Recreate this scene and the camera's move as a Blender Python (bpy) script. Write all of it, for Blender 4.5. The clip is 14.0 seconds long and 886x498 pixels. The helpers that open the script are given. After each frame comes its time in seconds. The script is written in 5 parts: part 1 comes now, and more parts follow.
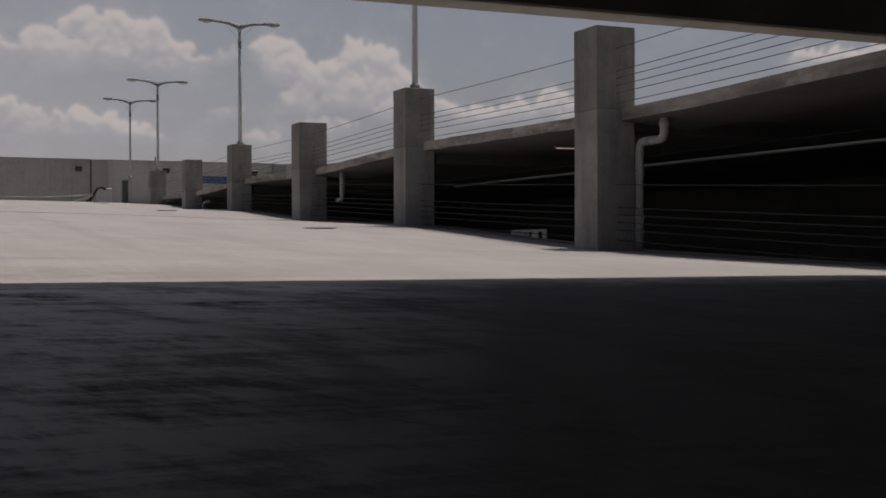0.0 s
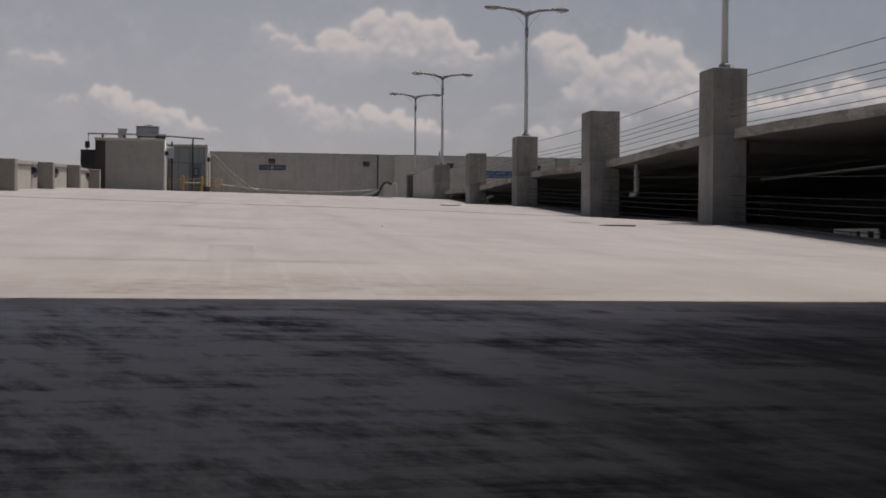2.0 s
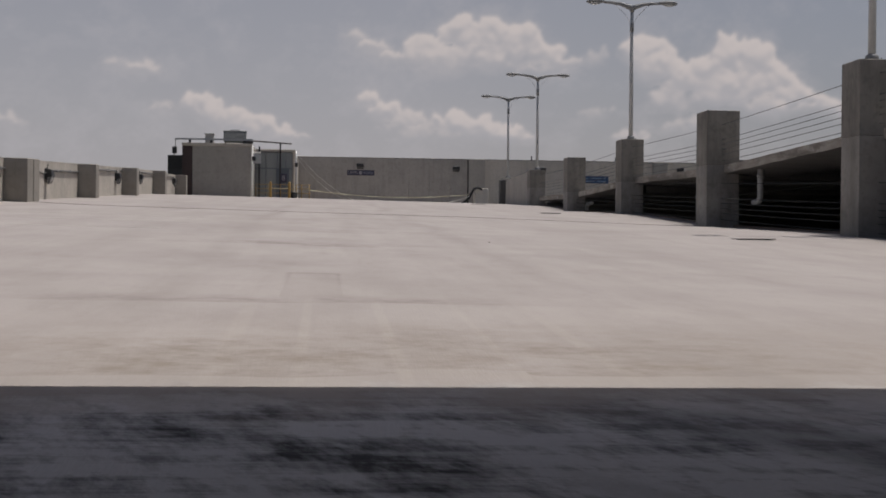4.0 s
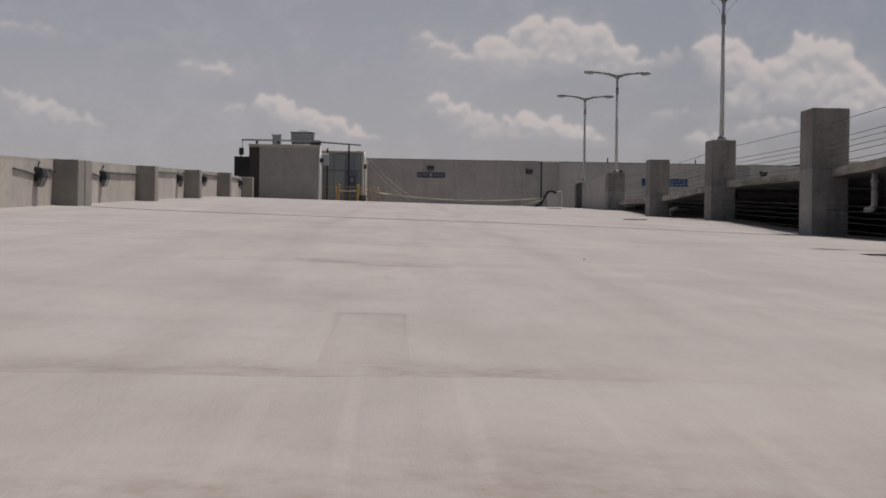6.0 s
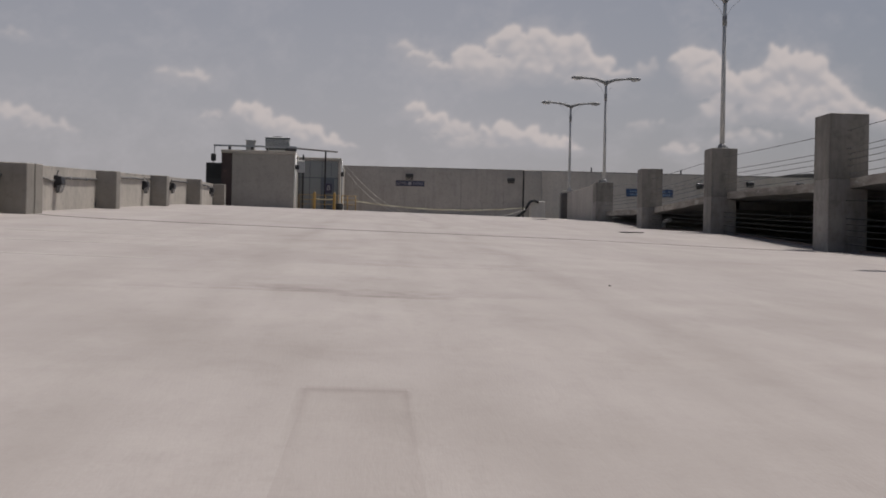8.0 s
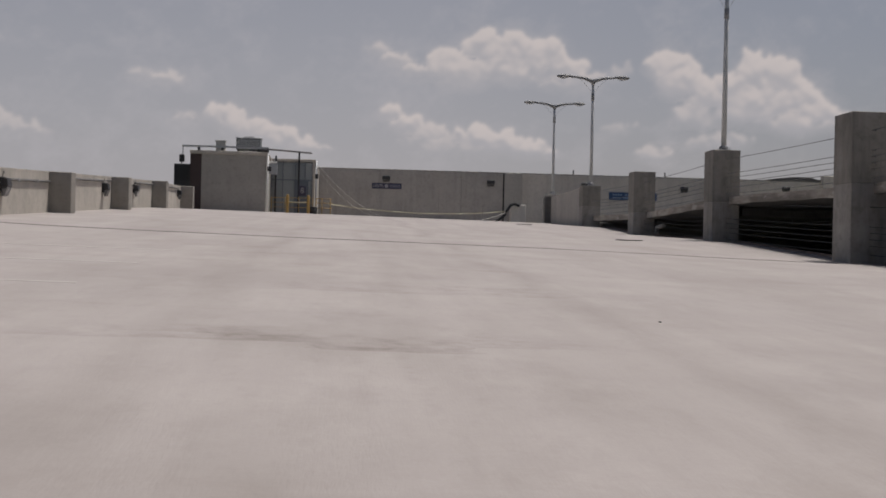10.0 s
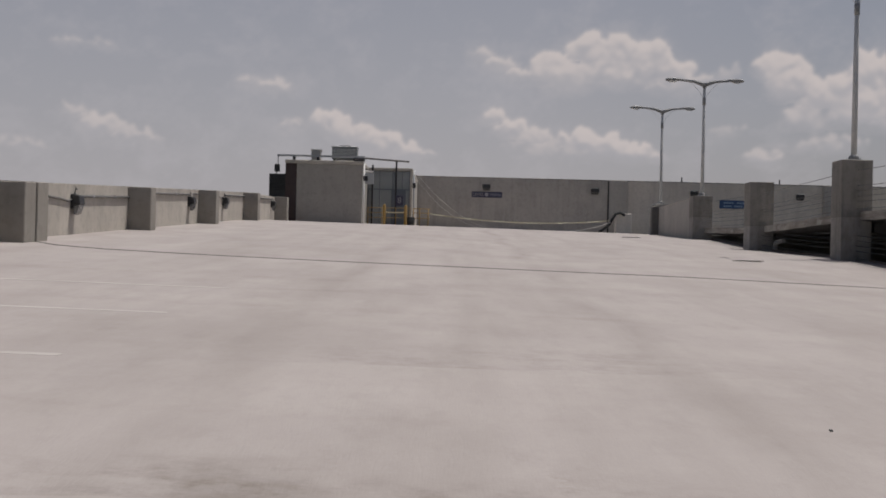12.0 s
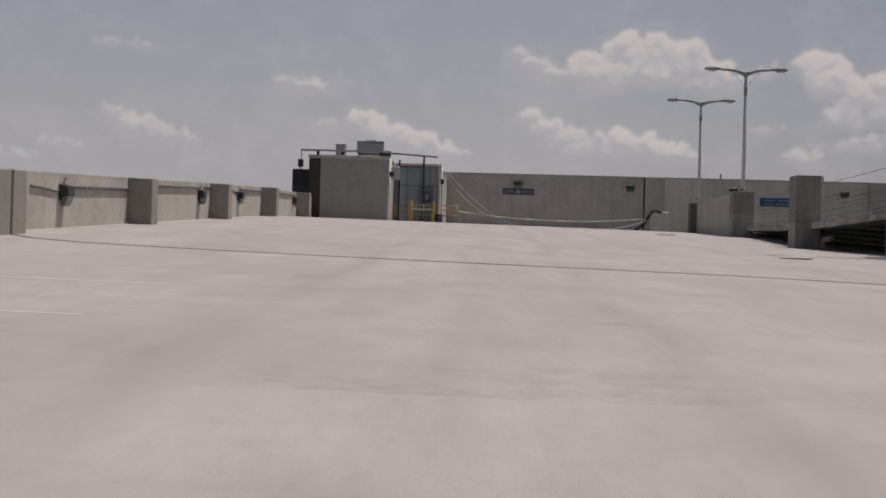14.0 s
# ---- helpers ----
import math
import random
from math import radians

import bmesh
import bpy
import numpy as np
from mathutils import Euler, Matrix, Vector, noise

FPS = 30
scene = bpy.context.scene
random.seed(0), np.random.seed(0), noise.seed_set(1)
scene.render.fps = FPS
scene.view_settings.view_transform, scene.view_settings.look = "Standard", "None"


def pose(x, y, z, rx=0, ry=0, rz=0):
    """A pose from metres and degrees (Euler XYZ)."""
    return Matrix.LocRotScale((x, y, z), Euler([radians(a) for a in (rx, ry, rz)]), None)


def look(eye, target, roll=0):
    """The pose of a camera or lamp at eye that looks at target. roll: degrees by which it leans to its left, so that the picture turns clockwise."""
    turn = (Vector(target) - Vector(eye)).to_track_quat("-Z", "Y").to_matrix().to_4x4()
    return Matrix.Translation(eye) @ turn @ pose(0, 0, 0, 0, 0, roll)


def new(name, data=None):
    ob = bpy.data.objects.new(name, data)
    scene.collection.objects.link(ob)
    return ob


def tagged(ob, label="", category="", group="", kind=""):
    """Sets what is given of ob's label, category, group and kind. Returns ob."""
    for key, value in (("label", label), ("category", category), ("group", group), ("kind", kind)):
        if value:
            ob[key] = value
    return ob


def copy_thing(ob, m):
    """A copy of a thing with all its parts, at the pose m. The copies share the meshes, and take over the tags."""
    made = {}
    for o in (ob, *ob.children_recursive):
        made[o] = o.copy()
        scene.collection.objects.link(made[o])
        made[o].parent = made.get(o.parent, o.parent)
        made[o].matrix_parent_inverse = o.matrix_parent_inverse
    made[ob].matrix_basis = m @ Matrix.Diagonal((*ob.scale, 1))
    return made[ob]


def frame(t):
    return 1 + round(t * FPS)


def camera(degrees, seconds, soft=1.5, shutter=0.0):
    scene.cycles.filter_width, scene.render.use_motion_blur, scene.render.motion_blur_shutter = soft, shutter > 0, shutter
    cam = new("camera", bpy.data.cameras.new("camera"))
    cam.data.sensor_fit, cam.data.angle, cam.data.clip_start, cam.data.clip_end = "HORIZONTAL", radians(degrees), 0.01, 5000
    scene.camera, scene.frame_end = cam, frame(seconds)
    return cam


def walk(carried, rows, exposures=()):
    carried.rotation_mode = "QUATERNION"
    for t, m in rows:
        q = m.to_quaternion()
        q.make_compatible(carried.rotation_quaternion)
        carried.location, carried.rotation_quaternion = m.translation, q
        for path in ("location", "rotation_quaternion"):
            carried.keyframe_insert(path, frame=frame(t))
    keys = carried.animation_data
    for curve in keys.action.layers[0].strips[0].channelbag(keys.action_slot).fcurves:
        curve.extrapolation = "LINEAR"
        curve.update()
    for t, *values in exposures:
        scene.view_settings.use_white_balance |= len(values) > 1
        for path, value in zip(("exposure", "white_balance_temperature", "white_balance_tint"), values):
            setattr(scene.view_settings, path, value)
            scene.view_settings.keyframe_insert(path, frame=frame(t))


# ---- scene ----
cam = camera(41.83, 14.0, soft=1.75)
PATH = [
    (0, 0.043, 0.009, 0.034, 89.624, 0.169, -23.852),
    (0.5, 0.231, 0.609, 0.044, 89.597, 0.078, -22.294),
    (1, 0.350, 1.275, 0.058, 89.569, -0.159, -17.930),
    (1.5, 0.436, 1.969, 0.075, 89.352, -0.106, -13.555),
    (2, 0.502, 2.621, 0.099, 89.371, -0.395, -10.128),
    (4.5, 0.546, 5.800, 0.311, 89.564, -0.559, -5.435),
    (5, 0.567, 6.360, 0.350, 89.586, -0.645, -4.445),
    (5.5, 0.585, 7.035, 0.398, 89.879, -0.729, -2.783),
    (6, 0.583, 7.686, 0.440, 89.623, -0.850, -2.430),
    (6.5, 0.560, 8.330, 0.476, 89.823, -0.907, -2.125),
    (7, 0.529, 8.947, 0.503, 89.710, -0.949, -2.389),
    (7.5, 0.515, 9.544, 0.528, 89.972, -1.098, -2.993),
    (10, 0.442, 12.713, 0.731, 90.221, -1.320, -4.857),
    (10.5, 0.504, 13.350, 0.793, 90.252, -1.241, -3.199),
    (11, 0.612, 13.949, 0.885, 90.133, -1.305, -2.925),
    (11.5, 0.699, 14.513, 1.011, 90.274, -1.309, -1.353),
    (12, 0.752, 15.072, 1.142, 90.326, -1.406, 0.259),
    (12.5, 0.832, 15.615, 1.230, 90.408, -1.446, 0.023),
    (13, 0.893, 16.199, 1.242, 90.303, -1.484, -0.216),
    (13.5, 0.986, 16.752, 1.180, 90.356, -1.460, 0.032),
    (14, 1.126, 17.308, 1.068, 90.282, -1.583, 2.027),
]
walk(cam, [(t, pose(*p)) for t, *p in PATH], exposures=[(0.0, -0.65, 6380, 12), (1.0, -0.54, 6380, 12), (1.8, -0.46, 6380, 12), (5.0, -0.465, 6380, 12), (14.0, -0.425, 6380, 12)])

# ---------------------------------------------------------------- light
SUN_WAY = Vector((0.29, 0.16, 1.0)).normalized()      # towards the sun
ELEV = math.asin(SUN_WAY.z)
AZIM = math.atan2(SUN_WAY.x, SUN_WAY.y)

world = bpy.data.worlds.new("sky")
scene.world = world
world.use_nodes = True
wn = world.node_tree.nodes
sky = wn.new("ShaderNodeTexSky")
sky.sky_type = "NISHITA"
sky.sun_disc = False
sky.sun_elevation = ELEV
sky.sun_rotation = AZIM
sky.air_density, sky.dust_density, sky.ozone_density = 1.0, 3.5, 1.5
wn["Background"].inputs["Strength"].default_value = 0.065
world.node_tree.links.new(sky.outputs["Color"], wn["Background"].inputs["Color"])

sun_data = bpy.data.lights.new("sun", "SUN")
sun_data.energy, sun_data.angle, sun_data.color = 4.5, radians(0.55), (1.0, 0.95, 0.88)
sun = new("sun", sun_data)
sun.matrix_world = look(SUN_WAY * 60, (0, 0, 0))


# ---------------------------------------------------------------- materials
def mat(name, rough=0.8, metal=0.0):
    m = bpy.data.materials.new(name)
    m.use_nodes = True
    b = m.node_tree.nodes["Principled BSDF"]
    b.inputs["Roughness"].default_value, b.inputs["Metallic"].default_value = rough, metal
    return m, m.node_tree.nodes, m.node_tree.links, b


def mapped(n, l, scale, coord="Position"):
    """World or object coordinates, stretched per axis."""
    src = n.new("ShaderNodeNewGeometry").outputs["Position"] if coord == "Position" else n.new("ShaderNodeTexCoord").outputs["Object"]
    mp = n.new("ShaderNodeMapping")
    mp.inputs["Scale"].default_value = scale
    l.new(src, mp.inputs["Vector"])
    return mp.outputs["Vector"]


def noise_fac(n, l, vec, scale, detail=4.0, rough=0.6, lo=0.3, hi=0.7):
    t = n.new("ShaderNodeTexNoise")
    t.inputs["Scale"].default_value, t.inputs["Detail"].default_value, t.inputs["Roughness"].default_value = scale, detail, rough
    l.new(vec, t.inputs["Vector"])
    r = n.new("ShaderNodeMapRange")
    r.inputs["From Min"].default_value, r.inputs["From Max"].default_value = lo, hi
    l.new(t.outputs["Fac"], r.inputs["Value"])
    return r.outputs["Result"]


def math_node(n, l, op, a, b=None, c=None, clamp=False):
    m = n.new("ShaderNodeMath")
    m.operation, m.use_clamp = op, clamp
    for i, x in enumerate((a, b, c)):
        if x is None:
            continue
        if isinstance(x, (int, float)):
            m.inputs[i].default_value = x
        else:
            l.new(x, m.inputs[i])
    return m.outputs[0]


def blend(n, l, fac, a, b):
    m = n.new("ShaderNodeMix")
    m.data_type = "RGBA"
    if isinstance(fac, (int, float)):
        m.inputs[0].default_value = fac
    else:
        l.new(fac, m.inputs[0])
    for sock, x in ((m.inputs[6], a), (m.inputs[7], b)):
        if isinstance(x, tuple):
            sock.default_value = (*x, 1)
        else:
            l.new(x, sock)
    return m.outputs[2]


def bump(n, l, b, height, strength, dist=0.01):
    bp = n.new("ShaderNodeBump")
    bp.inputs["Strength"].default_value, bp.inputs["Distance"].default_value = strength, dist
    l.new(height, bp.inputs["Height"])
    l.new(bp.outputs["Normal"], b.inputs["Normal"])


def concrete(name, base, dark, light, streak=0.35, rough=0.85, coord="Position", runs=(1.3, 0.13, 0.50, 0.8)):
    """Cast concrete: cloudy tone, rain streaks that run down, fine pores."""
    m, n, l, b = mat(name, rough)
    cloud = noise_fac(n, l, mapped(n, l, (1, 1, 1), coord), 0.9, 5, 0.6)
    col = blend(n, l, cloud, base, light)
    run = noise_fac(n, l, mapped(n, l, (runs[0], runs[0], runs[1]), coord), 1.5, 6, 0.7, runs[2], runs[3])
    col = blend(n, l, math_node(n, l, "MULTIPLY", run, streak), col, dark)
    blot = noise_fac(n, l, mapped(n, l, (1, 1, 1), coord), 5.0, 6, 0.7, 0.5, 0.85)
    col = blend(n, l, math_node(n, l, "MULTIPLY", blot, 0.6), col, dark)
    l.new(col, b.inputs["Base Color"])
    bump(n, l, b, noise_fac(n, l, mapped(n, l, (1, 1, 1), coord), 45, 4, 0.7), 0.35, 0.006)
    return m


def plain(name, color, rough=0.5, metal=0.0, wear=(0.5, 0.5, 0.5), amount=0.25, scale=6.0):
    """Painted or metal surface with slight dirt and unevenness."""
    m, n, l, b = mat(name, rough, metal)
    vec = mapped(n, l, (1, 1, 1), "Object")
    f = noise_fac(n, l, vec, scale, 5, 0.65, 0.42, 0.8)
    l.new(blend(n, l, math_node(n, l, "MULTIPLY", f, amount), color, wear), b.inputs["Base Color"])
    r = n.new("ShaderNodeMapRange")
    r.inputs["To Min"].default_value, r.inputs["To Max"].default_value = max(0.05, rough - 0.12), min(1, rough + 0.15)
    l.new(noise_fac(n, l, vec, scale * 4, 3), r.inputs["Value"])
    l.new(r.outputs["Result"], b.inputs["Roughness"])
    return m


def deck_material():
    """Broom-finished pale deck concrete: trowel clouds, tyre runs along the ramp, pour seams across it."""
    m, n, l, b = mat("deck_concrete", 0.9)
    pos = n.new("ShaderNodeNewGeometry").outputs["Position"]
    xyz = n.new("ShaderNodeSeparateXYZ")
    l.new(pos, xyz.inputs[0])
    X, Y = xyz.outputs["X"], xyz.outputs["Y"]

    def mix_in(col, fac, amount, to):
        return blend(n, l, math_node(n, l, "MULTIPLY", fac, amount), col, to)

    def near(coord, centre, wide):
        d = math_node(n, l, "ABSOLUTE", math_node(n, l, "SUBTRACT", coord, centre))
        return math_node(n, l, "SUBTRACT", 1.0, math_node(n, l, "DIVIDE", d, wide), clamp=True)

    col = blend(n, l, noise_fac(n, l, mapped(n, l, (0.35, 0.35, 0.35)), 1.0, 5, 0.6), (0.350, 0.316, 0.299), (0.402, 0.364, 0.344))
    run = noise_fac(n, l, mapped(n, l, (0.9, 0.07, 0.3)), 1.3, 4, 0.6, 0.45, 0.75)
    col = mix_in(col, run, 0.40, (0.255, 0.225, 0.204))
    thin = noise_fac(n, l, mapped(n, l, (3.2, 0.16, 0.3)), 1.3, 5, 0.7, 0.52, 0.78)
    col = mix_in(col, thin, 0.14, (0.232, 0.204, 0.184))
    across = noise_fac(n, l, mapped(n, l, (0.12, 1.1, 0.3)), 1.0, 5, 0.65, 0.50, 0.8)
    col = mix_in(col, across, 0.14, (0.232, 0.204, 0.184))
    # broad soft clouds of damp and trowel work
    cloud = noise_fac(n, l, mapped(n, l, (0.75, 0.40, 1.0)), 1.0, 5, 0.55, 0.47, 0.62)
    col = mix_in(col, cloud, 0.26, (0.252, 0.222, 0.202))
    mott = noise_fac(n, l, mapped(n, l, (1.7, 0.8, 1.0)), 1.0, 10, 0.74, 0.50, 0.66)
    col = mix_in(col, mott, 0.20, (0.208, 0.182, 0.164))
    pale = noise_fac(n, l, mapped(n, l, (0.6, 0.45, 1.0)), 1.0, 7, 0.7, 0.52, 0.75)
    col = mix_in(col, pale, 0.35, (0.448, 0.412, 0.384))
    speck = noise_fac(n, l, mapped(n, l, (7.0, 3.0, 1.0)), 1.0, 6, 0.7, 0.54, 0.64)
    col = mix_in(col, speck, 0.13, (0.25, 0.222, 0.202))
    soft = noise_fac(n, l, mapped(n, l, (0.8, 0.25, 0.5)), 1.2, 5, 0.65, 0.35, 0.7)
    rag = noise_fac(n, l, mapped(n, l, (0.8, 0.8, 0.8)), 1.8, 7, 0.75, 0.42, 0.64)
    sway = math_node(n, l, "MULTIPLY_ADD", noise_fac(n, l, mapped(n, l, (0.02, 0.16, 0.2)), 1.0, 2, 0.5), 0.5, -0.25)
    xs = math_node(n, l, "ADD", X, sway)
    # wheel lanes, worn darker along the ramp
    for x0, wide, amount in ((-0.60, 0.34, 0.50), (0.95, 0.26, 0.30), (2.42, 0.32, 0.70), (4.6, 0.45, 0.30), (6.5, 0.45, 0.25)):
        col = mix_in(col, math_node(n, l, "MULTIPLY", near(xs, x0, wide), soft), amount, (0.225, 0.197, 0.178))
    # trowelled lanes a shade paler, with firm edges
    for x0, wide, amount in ((0.10, 0.06, 0.30), (0.44, 0.035, 0.35), (0.86, 0.04, 0.40), (1.34, 0.03, 0.30), (1.78, 0.05, 0.30)):
        firm = math_node(n, l, "MULTIPLY", near(X, x0, wide), 2.0, clamp=True)
        col = mix_in(col, math_node(n, l, "MULTIPLY", firm, near(Y, 10.9, 2.6)), amount, (0.44, 0.40, 0.365))
    # dark seams where one pour met the next, broken and uneven
    wob = math_node(n, l, "MULTIPLY_ADD", noise_fac(n, l, mapped(n, l, (0.5, 0.2, 0.2)), 1.5, 3), 0.22, -0.11)
    yw = math_node(n, l, "ADD", Y, wob)
    for y0, wide, amount in ((16.1, 0.3, 0.2), (21.2, 0.25, 0.16), (26.9, 0.35, 0.2), (31.0, 0.35, 0.2)):
        col = mix_in(col, math_node(n, l, "MULTIPLY", near(yw, y0, wide), rag), amount, (0.175, 0.142, 0.115))
    # dirt that has gathered uphill of the cold joints: sharp along the joint, fading away from it;
    # the joint steps where one hand's work ended
    skew = math_node(n, l, "MULTIPLY_ADD", X, -0.05, math_node(n, l, "MULTIPLY_ADD", wob, 0.45, Y))
    blot = noise_fac(n, l, mapped(n, l, (1.9, 2.1, 1.0)), 1.0, 9, 0.66, 0.42, 0.64)
    blot = math_node(n, l, "MULTIPLY_ADD", blot, 0.85, 0.15)
    ragged = math_node(n, l, "MULTIPLY_ADD", noise_fac(n, l, mapped(n, l, (2.2, 3.0, 1.0)), 1.0, 7, 0.7), 0.34, math_node(n, l, "SUBTRACT", X, 0.17))
    grit = noise_fac(n, l, mapped(n, l, (6.0, 7.0, 1.0)), 1.0, 8, 0.7, 0.40, 0.62)
    dirt = math_node(n, l, "MULTIPLY", blot, math_node(n, l, "MULTIPLY_ADD", grit, 0.62, 0.38))
    for y0, wide, xc, xw, amount, (jog, ja, jb), tint in (
            (9.74, 1.85, 1.0, 3.4, 0.95, (0.13, 0.80, 1.34), (0.212, 0.178, 0.150)),
            (12.48, 0.55, 0.2, 2.2, 0.85, (0.0, 0, 0), (0.205, 0.175, 0.155)),
            (19.36, 0.85, 0.25, 1.9, 0.95, (-0.27, 0.22, 1.22), (0.185, 0.158, 0.138)),
            (23.05, 1.5, 1.3, 2.3, 0.60, (0.12, 1.45, 1.75), (0.205, 0.178, 0.158)),
            (29.0, 0.9, -0.2, 2.0, 0.45, (0.0, 0, 0), (0.205, 0.178, 0.158))):
        step = math_node(n, l, "MULTIPLY", math_node(n, l, "GREATER_THAN", ragged, ja), math_node(n, l, "LESS_THAN", ragged, jb))
        past = math_node(n, l, "SUBTRACT", math_node(n, l, "MULTIPLY_ADD", step, -jog, skew), y0)
        edge = math_node(n, l, "MULTIPLY", past, 22.0, clamp=True)
        fade = math_node(n, l, "SUBTRACT", 1.0, math_node(n, l, "DIVIDE", past, wide), clamp=True)
        fade = math_node(n, l, "MULTIPLY", fade, 1.6, clamp=True)
        spread = math_node(n, l, "MULTIPLY", near(X, xc, xw), 1.5, clamp=True)
        fac = math_node(n, l, "MULTIPLY", math_node(n, l, "MULTIPLY", edge, fade), math_node(n, l, "MULTIPLY", spread, dirt))
        fac = math_node(n, l, "MULTIPLY", fac, 1.15, clamp=True)
        col = mix_in(col, fac, amount, tint)
        line = math_node(n, l, "MULTIPLY", near(past, 0.015, 0.028), math_node(n, l, "MULTIPLY", rag, near(X, xc, xw * 1.3)))
        col = mix_in(col, line, 0.55, (0.15, 0.122, 0.10))
    tan = math_node(n, l, "MULTIPLY", near(Y, 10.0, 2.2), blot)
    col = mix_in(col, tan, 0.24, (0.345, 0.300, 0.252))
    # smears dragged downhill by tyres from the third joint
    for x0, bend, amount in ((0.76, 0.020, 0.42), (1.10, -0.022, 0.45), (0.50, 0.012, 0.25)):
        off = math_node(n, l, "SUBTRACT", 19.3, Y)
        xc = math_node(n, l, "MULTIPLY_ADD", math_node(n, l, "MULTIPLY", off, off), bend, x0)
        d = math_node(n, l, "ABSOLUTE", math_node(n, l, "SUBTRACT", X, xc))
        trail = math_node(n, l, "SUBTRACT", 1.0, math_node(n, l, "DIVIDE", d, 0.07), clamp=True)
        col = mix_in(col, math_node(n, l, "MULTIPLY", math_node(n, l, "MULTIPLY", trail, near(Y, 18.2, 1.7)), rag), amount, (0.215, 0.185, 0.165))
    # a mended oblong, darker than the deck and outlined by its saw cut
    in_x = math_node(n, l, "LESS_THAN", math_node(n, l, "ABSOLUTE", math_node(n, l, "SUBTRACT", math_node(n, l, "MULTIPLY_ADD", wob, 0.12, X), 0.455)), 0.205)
    in_y = math_node(n, l, "LESS_THAN", math_node(n, l, "ABSOLUTE", math_node(n, l, "SUBTRACT", Y, 13.86)), 1.0)
    patch = math_node(n, l, "MULTIPLY", in_x, in_y)
    col = mix_in(col, math_node(n, l, "MULTIPLY", patch, math_node(n, l, "MULTIPLY_ADD", soft, 0.5, 0.5)), 0.30, (0.240, 0.208, 0.188))
    rim = math_node(n, l, "MAXIMUM", math_node(n, l, "MULTIPLY", in_y, math_node(n, l, "MAXIMUM", near(X, 0.252, 0.035), near(X, 0.655, 0.028))), math_node(n, l, "MULTIPLY", in_x, near(Y, 14.84, 0.10)))
    rim = math_node(n, l, "MULTIPLY", rim, near(Y, 14.8, 1.3))
    col = mix_in(col, math_node(n, l, "MULTIPLY", rim, math_node(n, l, "MULTIPLY_ADD", rag, 0.6, 0.3)), 0.75, (0.19, 0.162, 0.142))
    # the covered part of the ramp is never washed by rain: oily tyre dirt in long smears, with light and shade painted
    # into its tone
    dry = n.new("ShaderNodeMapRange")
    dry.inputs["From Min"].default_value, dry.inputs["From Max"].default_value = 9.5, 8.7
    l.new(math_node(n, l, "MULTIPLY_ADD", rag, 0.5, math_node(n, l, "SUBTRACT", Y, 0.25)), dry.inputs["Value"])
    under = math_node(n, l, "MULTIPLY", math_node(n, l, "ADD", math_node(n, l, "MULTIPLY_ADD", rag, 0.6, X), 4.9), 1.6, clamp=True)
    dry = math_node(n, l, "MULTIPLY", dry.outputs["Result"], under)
    turned = n.new("ShaderNodeVectorRotate")
    turned.inputs["Angle"].default_value = -0.45
    l.new(pos, turned.inputs["Vector"])

    def smudge(scale, size, detail, lo, hi):
        mp = n.new("ShaderNodeMapping")
        mp.inputs["Scale"].default_value = scale
        l.new(turned.outputs[0], mp.inputs["Vector"])
        return noise_fac(n, l, mp.outputs["Vector"], size, detail, 0.68, lo, hi)

    smear = smudge((2.0, 1.0, 1.0), 1.0, 12, 0.40, 0.60)
    scrub = smudge((7.5, 3.0, 1.0), 1.0, 10, 0.40, 0.60)
    scuff = smudge((16.0, 5.0, 1.0), 1.0, 8, 0.42, 0.60)
    broad = smudge((0.45, 0.28, 1.0), 1.0, 4, 0.36, 0.62)
    lines = noise_fac(n, l, mapped(n, l, (0.7, 6.0, 1.0)), 1.0, 7, 0.7, 0.42, 0.60)
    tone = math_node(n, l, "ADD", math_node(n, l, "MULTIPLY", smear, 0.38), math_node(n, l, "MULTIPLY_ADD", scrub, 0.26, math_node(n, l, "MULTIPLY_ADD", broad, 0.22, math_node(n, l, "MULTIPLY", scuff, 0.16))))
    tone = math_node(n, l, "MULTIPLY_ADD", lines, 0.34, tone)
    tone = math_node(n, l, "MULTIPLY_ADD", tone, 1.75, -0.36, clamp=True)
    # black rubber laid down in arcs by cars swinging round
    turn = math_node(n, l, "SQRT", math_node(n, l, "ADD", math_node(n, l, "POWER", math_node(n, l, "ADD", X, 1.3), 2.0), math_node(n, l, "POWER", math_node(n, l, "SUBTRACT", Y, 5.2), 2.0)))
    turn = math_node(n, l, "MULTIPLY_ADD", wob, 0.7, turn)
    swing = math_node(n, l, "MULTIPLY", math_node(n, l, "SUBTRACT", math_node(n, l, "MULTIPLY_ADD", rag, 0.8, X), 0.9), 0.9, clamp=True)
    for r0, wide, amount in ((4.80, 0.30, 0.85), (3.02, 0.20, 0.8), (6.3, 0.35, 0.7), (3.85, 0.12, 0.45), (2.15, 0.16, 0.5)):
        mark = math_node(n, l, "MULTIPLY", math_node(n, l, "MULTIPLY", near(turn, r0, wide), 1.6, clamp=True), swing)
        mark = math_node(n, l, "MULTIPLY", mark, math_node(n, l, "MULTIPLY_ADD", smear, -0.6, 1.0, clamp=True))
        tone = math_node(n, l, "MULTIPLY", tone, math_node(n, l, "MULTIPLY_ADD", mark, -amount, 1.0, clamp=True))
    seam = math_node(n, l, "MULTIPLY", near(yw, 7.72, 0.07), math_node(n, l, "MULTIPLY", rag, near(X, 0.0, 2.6)))
